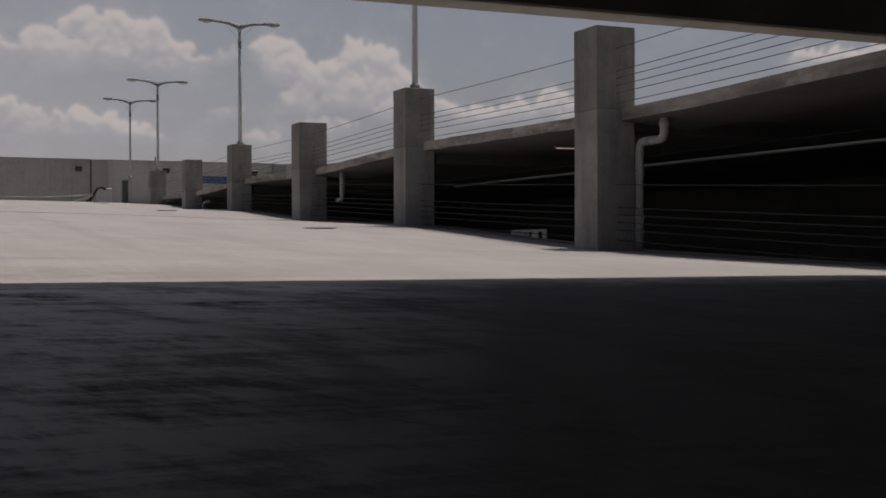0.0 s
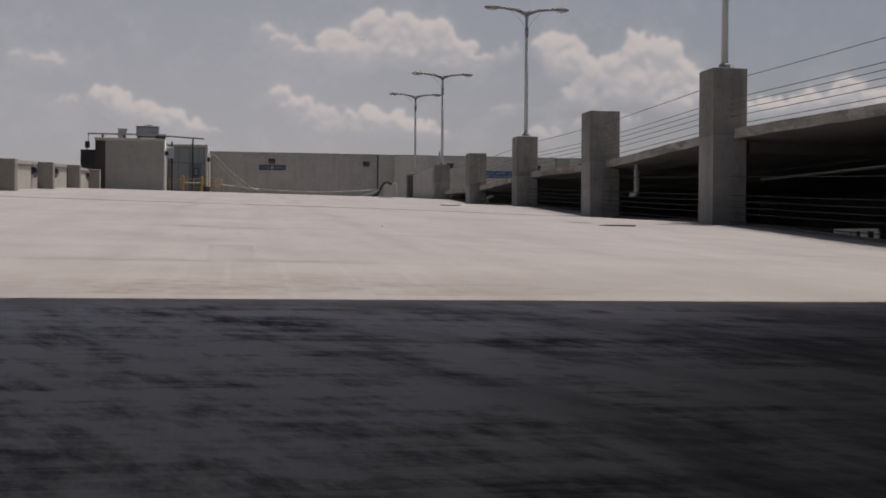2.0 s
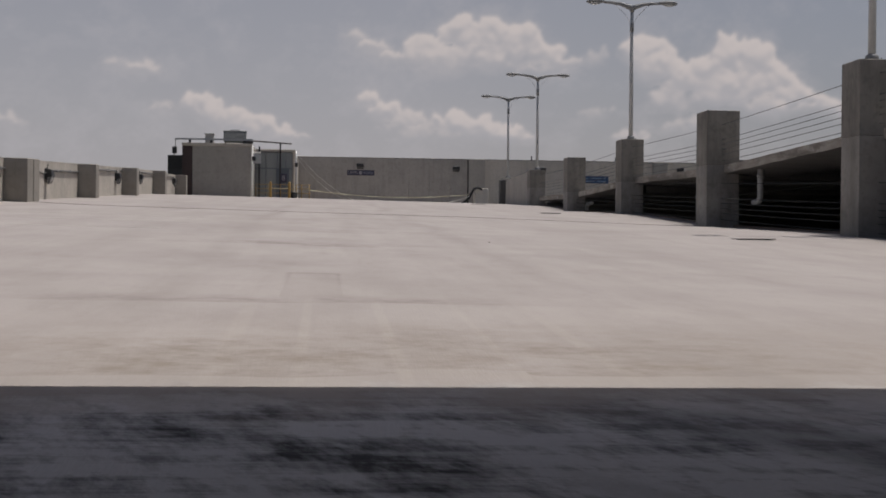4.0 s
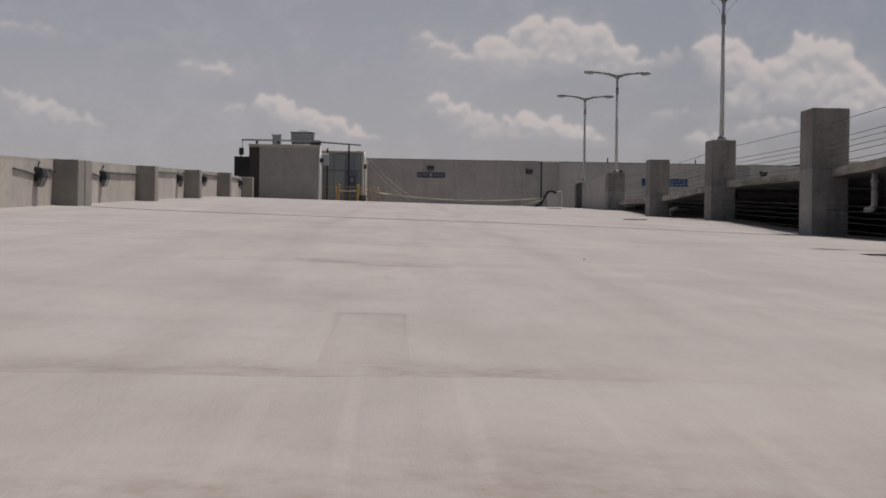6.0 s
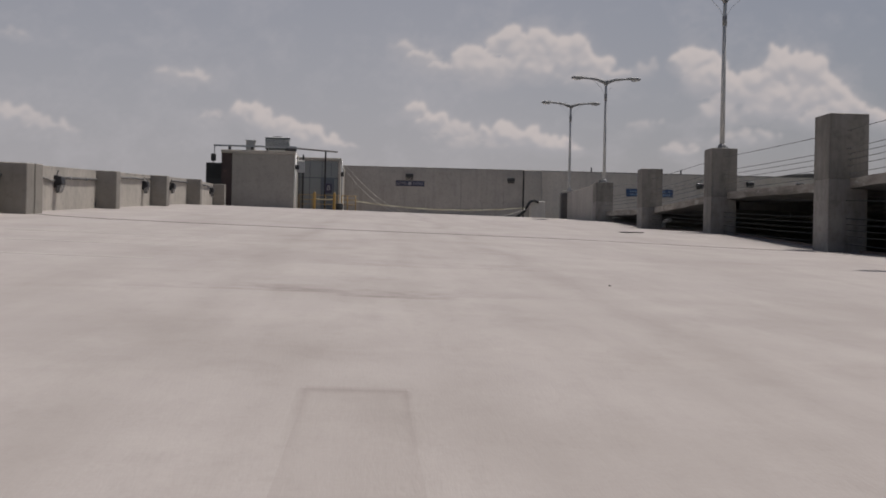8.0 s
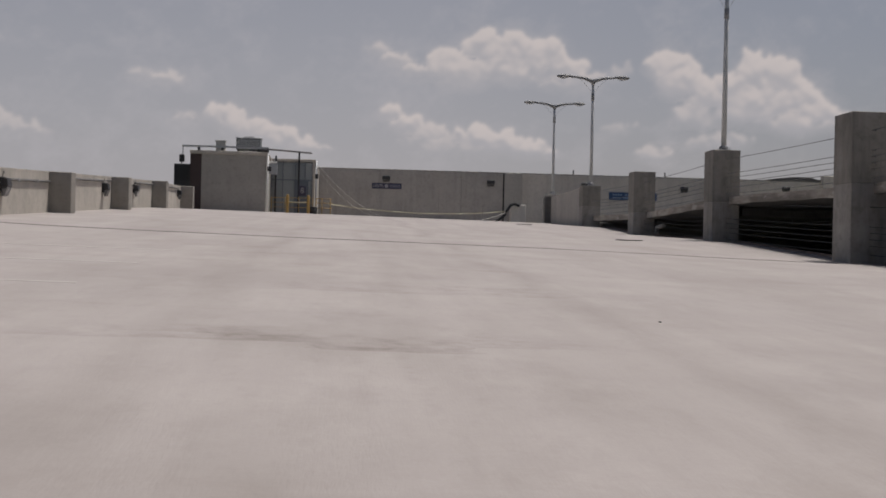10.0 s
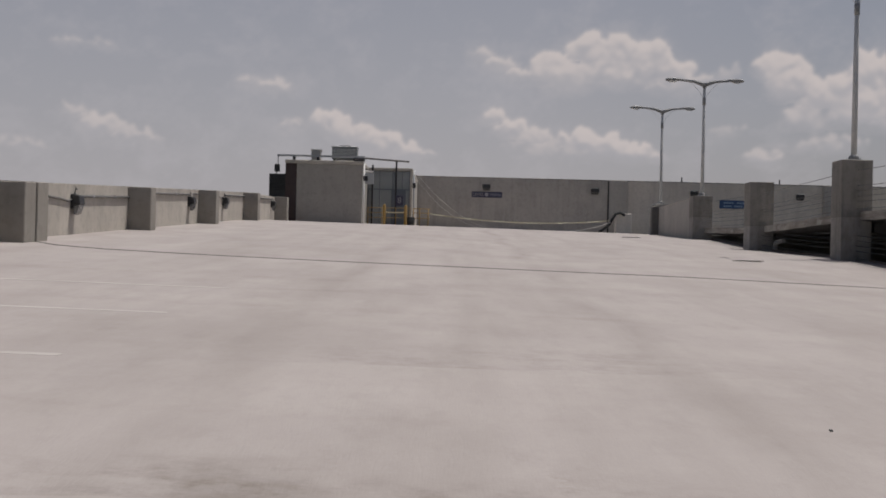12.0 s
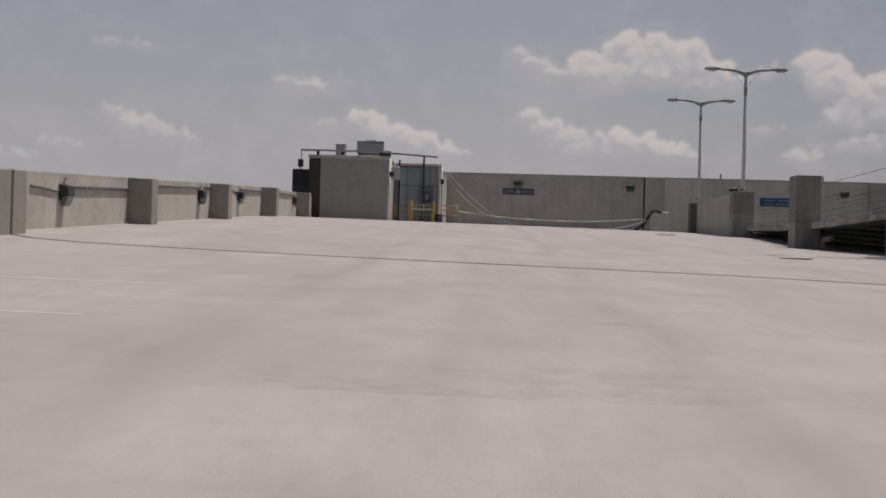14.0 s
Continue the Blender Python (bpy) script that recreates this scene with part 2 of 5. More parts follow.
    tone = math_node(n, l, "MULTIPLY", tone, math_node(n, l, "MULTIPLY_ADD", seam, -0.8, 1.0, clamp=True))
    # painted shade: the tone drops down the ramp and towards the columns
    shade_down = math_node(n, l, "MULTIPLY_ADD", Y, -0.22, 0.95)
    shade_fall = math_node(n, l, "MULTIPLY_ADD", X, 0.44, shade_down, clamp=True)
    tone = math_node(n, l, "MULTIPLY", tone, math_node(n, l, "MULTIPLY_ADD", shade_fall, -0.93, 1.0, clamp=True))
    # pale end lifted to 0.60 to stand in for light missing under the deck
    grime_and_shade = blend(n, l, tone, (0.014, 0.014, 0.016), (0.60, 0.60, 0.625))
    col = blend(n, l, math_node(n, l, "MULTIPLY", dry, 0.95), col, grime_and_shade)
    fine = noise_fac(n, l, mapped(n, l, (1, 1, 1)), 38, 4, 0.75, 0.3, 0.7)
    col = mix_in(col, fine, 0.14, (0.216, 0.196, 0.18))
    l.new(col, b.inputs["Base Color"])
    bump(n, l, b, noise_fac(n, l, mapped(n, l, (60, 9, 20)), 1.0, 4, 0.7), 0.25, 0.004)
    return m


def slab_material():
    """Weathered slab edge: black run-off from the top, pale spalls and patches, rusty tinge."""
    m, n, l, b = mat("slab_edge_concrete", 0.9)
    col = blend(n, l, noise_fac(n, l, mapped(n, l, (1, 0.8, 1.5)), 1.0, 6, 0.65, 0.35, 0.65), (0.27, 0.243, 0.210), (0.44, 0.403, 0.355))
    dark = noise_fac(n, l, mapped(n, l, (1, 0.45, 3.0)), 1.0, 8, 0.7, 0.44, 0.60)
    col = blend(n, l, math_node(n, l, "MULTIPLY", dark, 0.62), col, (0.085, 0.074, 0.064))
    spall = noise_fac(n, l, mapped(n, l, (1, 1.3, 3.5)), 1.0, 7, 0.65, 0.56, 0.61)
    col = blend(n, l, math_node(n, l, "MULTIPLY", spall, 0.75), col, (0.46, 0.43, 0.385))
    rust = noise_fac(n, l, mapped(n, l, (1, 2.2, 1.0)), 1.0, 5, 0.6, 0.55, 0.75)
    col = blend(n, l, math_node(n, l, "MULTIPLY", rust, 0.4), col, (0.20, 0.125, 0.08))
    l.new(col, b.inputs["Base Color"])
    bump(n, l, b, noise_fac(n, l, mapped(n, l, (1, 1, 1)), 30, 5, 0.7), 0.5, 0.01)
    return m


M_DECK = deck_material()
M_COL = concrete("column_concrete", (0.235, 0.220, 0.200), (0.098, 0.088, 0.078), (0.38, 0.358, 0.325), 0.58, runs=(1.5, 0.22, 0.47, 0.74))
M_COL_TOP = concrete("column_top_concrete", (0.195, 0.180, 0.158), (0.072, 0.064, 0.055), (0.29, 0.270, 0.240), 0.62, runs=(1.5, 0.20, 0.46, 0.72))
M_WALL = concrete("wall_concrete", (0.37, 0.347, 0.312), (0.20, 0.187, 0.168), (0.44, 0.412, 0.372), 0.5)
M_LOBBY = concrete("lobby_wall_concrete", (0.30, 0.282, 0.256), (0.19, 0.176, 0.158), (0.35, 0.33, 0.30), 0.3)
M_WALL_TAN = concrete("tan_wall_concrete", (0.58, 0.53, 0.46), (0.32, 0.29, 0.25), (0.66, 0.605, 0.53), 0.45)
# unseen ceiling made this pale to bounce light onto the covered floor
M_BOUNCE = concrete("bounce_pale_concrete", (0.62, 0.61, 0.59), (0.35, 0.34, 0.32), (0.70, 0.69, 0.67), 0.3)
# darker than the parapet to paint the shade on the pilasters' near faces
M_PIL = concrete("pilaster_shade_concrete", (0.26, 0.238, 0.208), (0.14, 0.128, 0.113), (0.31, 0.287, 0.252), 0.25)
M_PARAPET = concrete("parapet_concrete", (0.41, 0.378, 0.33), (0.22, 0.20, 0.172), (0.52, 0.478, 0.42), 0.3, runs=(1.1, 0.3, 0.45, 0.75))
M_SLAB = slab_material()
# dark base colour puts shade into the bay, soffits, beams and end post
M_DIM = concrete("dim_concrete", (0.115, 0.109, 0.102), (0.05, 0.047, 0.043), (0.15, 0.143, 0.134), 0.4)
# near-black: the shade on the edge beam's inner face, put into its colour
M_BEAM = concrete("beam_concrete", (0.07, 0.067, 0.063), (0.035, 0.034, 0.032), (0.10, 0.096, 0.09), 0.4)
M_GROUND = concrete("ground_earth", (0.16, 0.16, 0.12), (0.07, 0.08, 0.05), (0.22, 0.21, 0.17), 0.1)
M_STUB = concrete("pale_block_concrete", (0.60, 0.56, 0.50), (0.36, 0.33, 0.29), (0.68, 0.64, 0.57), 0.3)
M_KERB = concrete("red_brown_kerb_concrete", (0.15, 0.105, 0.085), (0.07, 0.05, 0.042), (0.20, 0.15, 0.125), 0.4)
M_SEAL = plain("joint_sealant", (0.035, 0.032, 0.03), 0.7, wear=(0.12, 0.11, 0.1))
M_GALV = plain("galvanised_steel", (0.42, 0.43, 0.44), 0.5, 0.6, (0.25, 0.25, 0.25))
# near-black copy for lines beside the bay, its shade put into the colour
M_CABLE_DIM = plain("shade_dark_cable", (0.035, 0.034, 0.034), 0.8, 0.0, (0.12, 0.115, 0.11))
M_CABLE_PALE = plain("pale_cable", (0.13, 0.125, 0.12), 0.6, 0.3, (0.07, 0.065, 0.06))
M_POLE = plain("pole_grey_paint", (0.54, 0.54, 0.53), 0.75, 0.0, (0.2, 0.2, 0.2))
M_HEAD = plain("lamp_head_paint", (0.27, 0.27, 0.27), 0.75, 0.0, (0.15, 0.15, 0.15))
M_LENS = plain("lamp_lens", (0.55, 0.56, 0.56), 0.2, 0.0, (0.4, 0.4, 0.4))
M_BLACK = plain("black_metal", (0.03, 0.03, 0.032), 0.45, 0.2, (0.09, 0.09, 0.09))
M_PVC = plain("grey_drain_pipe", (0.42, 0.41, 0.39), 0.6, 0.0, (0.2, 0.19, 0.17), 0.5)
M_MAROON = plain("maroon_panel", (0.042, 0.026, 0.025), 0.6, 0.0, (0.09, 0.05, 0.045))
M_WHITE = plain("white_paint", (0.80, 0.79, 0.76), 0.5, 0.0, (0.45, 0.43, 0.4))
M_YELLOW = plain("yellow_paint", (0.36, 0.235, 0.07), 0.5, 0.0, (0.35, 0.22, 0.08), 0.5)
M_BLUE = plain("blue_sign", (0.042, 0.040, 0.070), 0.5, 0.0, (0.13, 0.14, 0.18), 0.5)
M_DOOR = plain("door_blue_grey", (0.105, 0.122, 0.145), 0.5, 0.0, (0.1, 0.12, 0.14))
M_RIBBON = plain("caution_ribbon", (0.62, 0.58, 0.38), 0.6, 0.0, (0.7, 0.7, 0.66), 0.6)
M_ROPE = plain("pale_rope", (0.60, 0.58, 0.54), 0.8, 0.0, (0.4, 0.38, 0.35))
M_TAR = plain("black_rubber", (0.02, 0.02, 0.02), 0.7, 0.0, (0.05, 0.05, 0.05))
# dark to stand in for the shadow band along the parapet conduits
M_CONDUIT = plain("dark_conduit", (0.15, 0.145, 0.14), 0.6, 0.2, (0.08, 0.08, 0.08))
M_FIXT_GLASS = plain("floodlight_glass", (0.16, 0.16, 0.158), 0.2, 0.0, (0.2, 0.2, 0.2))


def stripe_material():
    m, n, l, b = mat("worn_stall_paint", 0.8)
    f = noise_fac(n, l, mapped(n, l, (1, 1, 1)), 1.2, 8, 0.75, 0.42, 0.66)
    l.new(blend(n, l, f, (0.455, 0.42, 0.396), (0.36, 0.327, 0.308)), b.inputs["Base Color"])
    return m


def glass_material():
    m, n, l, b = mat("lobby_glass", 0.08)
    b.inputs["Base Color"].default_value = (0.46, 0.49, 0.50, 1)
    b.inputs["Transmission Weight"].default_value = 0.5
    b.inputs["IOR"].default_value = 1.45
    l.new(math_node(n, l, "MULTIPLY", noise_fac(n, l, mapped(n, l, (1, 1, 0.4)), 2.0, 4), 0.25), b.inputs["Roughness"])
    return m


def tube_material():
    m, n, l, b = mat("tube_light", 0.4)
    b.inputs["Base Color"].default_value = (0.8, 0.6, 0.4, 1)
    b.inputs["Emission Color"].default_value = (1.0, 0.78, 0.58, 1)
    b.inputs["Emission Strength"].default_value = 0.35
    return m


M_STRIPE, M_GLASS, M_TUBE = stripe_material(), glass_material(), tube_material()


# ---------------------------------------------------------------- mesh helpers
def box(bm, x0, x1, y0, y1, z0, z1, lift=None):
    """A box; lift(x, y) raises its corners, so that it can follow the ramp."""
    vs = []
    for z in (z0, z1):
        for x, y in ((x0, y0), (x1, y0), (x1, y1), (x0, y1)):
            vs.append(bm.verts.new((x, y, z + (lift(x, y) if lift else 0))))
    for f in ((3, 2, 1, 0), (4, 5, 6, 7), (0, 1, 5, 4), (1, 2, 6, 5), (2, 3, 7, 6), (3, 0, 4, 7)):
        bm.faces.new([vs[i] for i in f])
    return vs


def rounded(bm, width=0.015, segments=1):
    bmesh.ops.bevel(bm, geom=list(bm.edges), offset=width, segments=segments, affect="EDGES", profile=0.5)


def tube(bm, path, radius, sides=10, closed_ends=True):
    """A round bar along a path of points; radius may be a number or one per point."""
    pts = [Vector(p) for p in path]
    rad = radius if isinstance(radius, (list, tuple)) else [radius] * len(pts)
    rings = []
    for i, p in enumerate(pts):
        d = (pts[min(i + 1, len(pts) - 1)] - pts[max(i - 1, 0)]).normalized()
        side = d.cross(Vector((0, 0, 1)) if abs(d.z) < 0.9 else Vector((0, 1, 0))).normalized()
        up = side.cross(d)
        rings.append([bm.verts.new(p + rad[i] * (math.cos(a) * side + math.sin(a) * up)) for a in (2 * math.pi * k / sides for k in range(sides))])
    for a, b in zip(rings, rings[1:]):
        for k in range(sides):
            f = bm.faces.new((a[k], a[(k + 1) % sides], b[(k + 1) % sides], b[k]))
            f.smooth = True
    if closed_ends:
        bm.faces.new(rings[0][::-1]), bm.faces.new(rings[-1])


def arc(points, r, steps=5):
    """A polyline with its inner corners rounded by r."""
    pts = [Vector(p) for p in points]
    out = [pts[0]]
    for a, b, c in zip(pts, pts[1:], pts[2:]):
        p, q = b + (a - b).normalized() * r, b + (c - b).normalized() * r
        for k in range(steps + 1):
            t = k / steps
            out.append((1 - t) ** 2 * p + 2 * t * (1 - t) * b + t * t * q)
    return out + [pts[-1]]


def obj(name, bm, material, label="", category="", group="", kind=""):
    me = bpy.data.meshes.new(name)
    bmesh.ops.recalc_face_normals(bm, faces=bm.faces)
    bm.to_mesh(me)
    bm.free()
    me.materials.append(material)
    return tagged(new(name, me), label, category, group, kind)


def part(name, bm, material, parent, label=""):
    ob = obj(name, bm, material, label)
    ob.parent = parent
    return ob


def thing(name, place, label, category, group="", kind=""):
    e = new(name)
    e.location = place
    return tagged(e, label, category, group, kind)


def boxed(*dims, bevel=0.0, lift=None):
    bm = bmesh.new()
    box(bm, *dims, lift=lift)
    if bevel:
        rounded(bm, bevel)
    return bm


def tubed(path, radius, sides=10):
    bm = bmesh.new()
    tube(bm, path, radius, sides)
    return bm


def letters(body, size, parent, material, at, name="lettering"):
    """Raised lettering in the built-in font, turned into a mesh, facing -y."""
    cu = bpy.data.curves.new(name, "FONT")
    cu.body, cu.size, cu.extrude, cu.align_x, cu.align_y = body, size, 0.004, "CENTER", "CENTER"
    tmp = bpy.data.objects.new(name, cu)
    me = bpy.data.meshes.new_from_object(tmp)
    bpy.data.objects.remove(tmp)
    me.materials.append(material)
    ob = new(name, me)
    ob.parent = parent
    ob.matrix_local = pose(*at, 90, 0, 0)
    return ob


# ---------------------------------------------------------------- plan
XR, XL, XW = 10.94, -7.35, -7.98            # column face, pilaster face, parapet face
BAY, Y1 = 9.14, 18.24                       # column spacing, first column
ROOF_TOP, ROOF_LOW = 2.48, 2.16             # neighbouring roof slab
EDGE_Y, EDGE_Z = 9.95, 2.22                 # front edge of the deck overhead
FAR_Y = 93.36
COL_TOP = 3.90


def ramp(x, y):
    return -0.699 - 0.01985 * x + 0.04686 * y


def deck_z(x, y):
    """Height of the deck: a ramp that eases into the roof level, dished towards the drains by the columns."""
    a = ramp(x, y)
    b = 2.47 - 0.012 * x + 0.02 * (y - 66)
    k = 0.18
    h = max(0.0, min(1.0, 0.5 + 0.5 * (b - a) / k))
    z = b + (a - b) * h - k * h * (1 - h)
    w = max(0.0, min(1.0, (x - 4.0) / 6.0))
    # the foot of the ramp lies a little flatter across
    s = max(0.0, min(1.0, (15.0 - y) / 5.0))
    z += 0.010 * (max(-1.5, min(5.0, x)) - 1.9) * s * s * (3 - 2 * s)
    return z - 0.055 * w * w * (3 - 2 * w) * math.cos(math.pi * (y - Y1) / BAY) * max(0, min(1, (66 - y) / 6))


# ---------------------------------------------------------------- ground and deck
def build_ground():
    bm = bmesh.new()
    s = 4500
    vs = [bm.verts.new((x, y, -17.0)) for x, y in ((-s, -s), (s, -s), (s, s), (-s, s))]
    bm.faces.new(vs)
    obj("ground", bm, M_GROUND, "dull green-brown land far below the deck", "ground", kind="structure")


def build_deck():
    x0, x1, y0, y1 = -8.25, 11.7, -14.0, 93.6
    nx, ny = 40, 180
    vs, fs = [], []
    for j in range(ny + 1):
        y = y0 + (y1 - y0) * j / ny
        for i in range(nx + 1):
            x = x0 + (x1 - x0) * i / nx
            vs.append((x, y, deck_z(x, y)))
    for j in range(ny):
        for i in range(nx):
            a = j * (nx + 1) + i
            fs.append((a, a + 1, a + nx + 2, a + nx + 1))
    # underside and outer edges give the slab its thickness
    base = len(vs)
    vs += [(x, y, z - 0.3) for x, y, z in vs[:base]]
    for j in range(ny):
        for i in range(nx):
            a = base + j * (nx + 1) + i
            fs.append((a + nx + 1, a + nx + 2, a + 1, a))
    for i in range(nx):
        for row in (0, ny):
            a = row * (nx + 1) + i
            fs.append((a, a + base, a + base + 1, a + 1))
    for j in range(ny):
        for colm in (0, nx):
            a = j * (nx + 1) + colm
            fs.append((a, a + nx + 1, a + nx + 1 + base, a + base))
    me = bpy.data.meshes.new("floor")
    me.from_pydata(vs, [], fs)
    me.update()
    bm = bmesh.new()
    bm.from_mesh(me)
    bpy.data.meshes.remove(me)
    for f in bm.faces:
        f.smooth = True
    for e in bm.edges:
        if len(e.link_faces) == 2 and e.calc_face_angle(0) > 0.7:
            e.smooth = False
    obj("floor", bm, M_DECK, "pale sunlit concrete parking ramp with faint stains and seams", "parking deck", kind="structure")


def ribbon_on_deck(bm, path, width, up=0.005, steps=60):
    """A flat strip that follows the deck along a path of (x, y)."""
    pts = []
    total = len(path) - 1
    for k in range(steps + 1):
        t = k / steps * total
        i = min(int(t), total - 1)
        f = t - i
        pts.append(Vector((path[i][0] * (1 - f) + path[i + 1][0] * f, path[i][1] * (1 - f) + path[i + 1][1] * f, 0)))
    prev = None
    for k, p in enumerate(pts):
        d = (pts[min(k + 1, steps)] - pts[max(k - 1, 0)]).normalized()
        s = Vector((-d.y, d.x, 0)) * width / 2
        row = [bm.verts.new((q.x, q.y, deck_z(q.x, q.y) + h)) for q, h in ((p - s, up), (p + s, up), (p + s, -0.02), (p - s, -0.02))]
        if prev:
            for a in range(4):
                bm.faces.new((prev[a], row[a], row[(a + 1) % 4], prev[(a + 1) % 4]))
        else:
            bm.faces.new(row)
        prev = row
    bm.faces.new(prev[::-1])


def build_deck_marks():
    bm = bmesh.new()
    ribbon_on_deck(bm, [(-7.34, 37.80), (-6.6, 36.90), (-5.5, 36.25), (-3.5, 35.80), (-1, 35.58), (2, 35.50), (6, 35.50), (11.6, 35.65)], 0.10)
    obj("expansion_joint", bm, M_SEAL, "dark rubber expansion joint across the concrete deck", "expansion joint", kind="structure")
    for k in (2, 3, 4):
        y = 16.95 + 2.78 * k + 0.035 * k * k
        bm = bmesh.new()
        ribbon_on_deck(bm, [(-7.25, y + 0.1), (-1.85, y + 0.24)], 0.11, 0.002, 60)
        obj("stall_line", bm, M_STRIPE, "worn white stall line on pale concrete", "parking line", "stall lines", "structure")
    bm = boxed(2.83, 2.850, 21.33, 21.355, -0.002, 0.010, lift=deck_z, bevel=0.004)
    obj("pebble", bm, M_TAR, "small dark pebble lying on the deck", "pebble")


def build_drain(y):
    x = 7.98
    z = deck_z(x, y) + 0.004
    d = thing("floor_drain", (x, y, z), "dark iron floor drain grate set in the deck", "drain", "floor drains")
    bm = bmesh.new()
    for a in ((-0.34, 0.34, -0.20, -0.16), (-0.34, 0.34, 0.16, 0.20), (-0.34, -0.30, -0.16, 0.16), (0.30, 0.34, -0.16, 0.16)):
        box(bm, *a, 0, 0.012)
    part("frame", bm, M_BLACK, d)
    part("pan", boxed(-0.30, 0.30, -0.16, 0.16, 0.001, 0.003), M_TAR, d)
    for k in range(7):
        part("slat", boxed(-0.27 + 0.083 * k, -0.23 + 0.083 * k, -0.16, 0.16, 0.004, 0.010), M_BLACK, d)


# ---------------------------------------------------------------- parapet along the outer side
PIL = [(10.3, 10.9), (19.6, 20.2), (28.4, 29.0), (37.15, 38.46), (46.5, 47.05), (55.3, 55.85), (64.1, 64.65), (72.9, 73.45)]


def build_parapet():
    ends = [-14.0] + [v for p in PIL for v in p] + [77.9]
    h = 1.15
    for a, b in zip(ends[0::2], ends[1::2]):
        h = 1.10 if 28 < a < 30 else 1.12
        n = max(1, int((b - a) / 3))
        bm = bmesh.new()
        for k in range(n):
            box(bm, XW - 0.22, XW, a + (b - a) * k / n, a + (b - a) * (k + 1) / n, -0.1, h, lift=deck_z)
        bmesh.ops.remove_doubles(bm, verts=bm.verts, dist=0.0005)
        inner = [f for f in bm.faces if abs(f.normal.y) > 0.9 and not (abs(f.calc_center_median().y - a) < 0.01 or abs(f.calc_center_median().y - b) < 0.01)]
        bmesh.ops.delete(bm, geom=inner, context="FACES")
        w = obj("wall_left", bm, M_PARAPET, "sunlit buff concrete parapet wall with faint rain streaks", "parapet wall", "parapet walls", "structure")
        bm = boxed(XW - 0.22, XW + 0.004, a, b, h, h + 0.05, lift=deck_z)
        part("coping", bm, M_PARAPET, w)
    h = 1.15
    for a, b in PIL:
        if b - a > 1:
            spans = ((a, 37.755), (37.845, b))
        else:
            spans = ((a, b),)
        for p, q in spans:
            bm = boxed(XW - 0.22, XL, p, q, -0.1, h + 0.025, lift=deck_z, bevel=0.02)
            obj("pilaster", bm, M_PIL, "square concrete pilaster of the parapet wall", "pilaster", "parapet pilasters", "structure")
    bm = boxed(XW - 0.2, XL - 0.05, 37.75, 37.85, -0.05, h + 0.03, lift=deck_z)
    obj("wall_joint", bm, M_SEAL, "dark sealed expansion joint between two concrete pilasters", "expansion joint", kind="structure")


def build_floodlight(y, to_y, up=0.86):
    """Wall floodlight on the parapet, with its conduit running to the next pilaster."""
    z = deck_z(XW, y) + 0.66
    f = thing("wall_floodlight", (XW, y, z), "black wall floodlight with a glass front on the parapet", "floodlight", "parapet floodlights")
    f.scale = (0.75, 1.15, 1.3)
    part("back_box", boxed(0.0, 0.10, -0.16, 0.16, -0.05, 0.21, bevel=0.015), M_BLACK, f)
    bm = bmesh.new()
    vs = [bm.verts.new(p) for p in ((0.08, -0.17, 0.21), (0.08, 0.17, 0.21), (0.27, 0.17, 0.19), (0.27, -0.17, 0.19),
                                    (0.08, -0.17, 0.0), (0.08, 0.17, 0.0), (0.31, 0.17, 0.03), (0.31, -0.17, 0.03))]
    for q in ((3, 2, 1, 0), (4, 5, 6, 7), (0, 1, 5, 4), (1, 2, 6, 5), (2, 3, 7, 6), (3, 0, 4, 7)):
        bm.faces.new([vs[i] for i in q])
    rounded(bm, 0.018)
    hood = part("hood", bm, M_BLACK, f)
    bm = bmesh.new()
    vs = [bm.verts.new(p) for p in ((0.10, -0.155, -0.004), (0.10, 0.155, -0.004), (0.29, 0.155, 0.022), (0.29, -0.155, 0.022),
                                    (0.10, -0.14, -0.16), (0.10, 0.14, -0.16), (0.21, 0.14, -0.13), (0.21, -0.14, -0.13))]
    for q in ((3, 2, 1, 0), (4, 5, 6, 7), (0, 1, 5, 4), (1, 2, 6, 5), (2, 3, 7, 6), (3, 0, 4, 7)):
        bm.faces.new([vs[i] for i in q])
    rounded(bm, 0.012)
    part("lens", bm, M_FIXT_GLASS, hood, "clear glass refractor")
    part("whip", tubed(arc([(0.05, 0, 0.20), (0.05, 0.08, 0.33), (0.03, 0.2, 0.30)], 0.05), 0.014, 6), M_BLACK, f)
    # conduit
    s = 1 if to_y > y else -1
    pts = [(XW + 0.034, yy, deck_z(XW, yy) + up) for yy in (y + s * 0.16, y + (to_y - y) * 0.5, to_y)]
    c = obj("conduit", tubed(pts, 0.034, 8), M_CONDUIT, "grey steel conduit clipped along the parapet wall", "conduit", "parapet conduits")
    for k in (0.3, 0.7):
        yy = y + (to_y - y) * k
        zz = deck_z(XW, yy) + up
        part("clip", boxed(XW, XW + 0.075, yy - 0.02, yy + 0.02, zz - 0.04, zz + 0.04), M_GALV, c)
    # a thinner whip leaves the other way and dips into the back box
    far = y - s * 1.75
    z0, z1 = deck_z(XW, y) + 0.80, deck_z(XW, far) + up
    obj("conduit", tubed([(XW + 0.026, far, z1), (XW + 0.026, y - s * 0.9, z1 - 0.01), (XW + 0.026, y - s * 0.45, z1 - 0.04), (XW + 0.026, y - s * 0.16, z0)], 0.024, 8), M_CONDUIT, "thin grey conduit curving into a floodlight on the parapet", "conduit", "parapet conduits")


# ---------------------------------------------------------------- columns, roof slab and cables on the inner side
def column_dims(k):
    """Width across, depth along the ramp, of column k."""
    return (0.92, 0.90) if k == 2 else (0.80, 0.80)


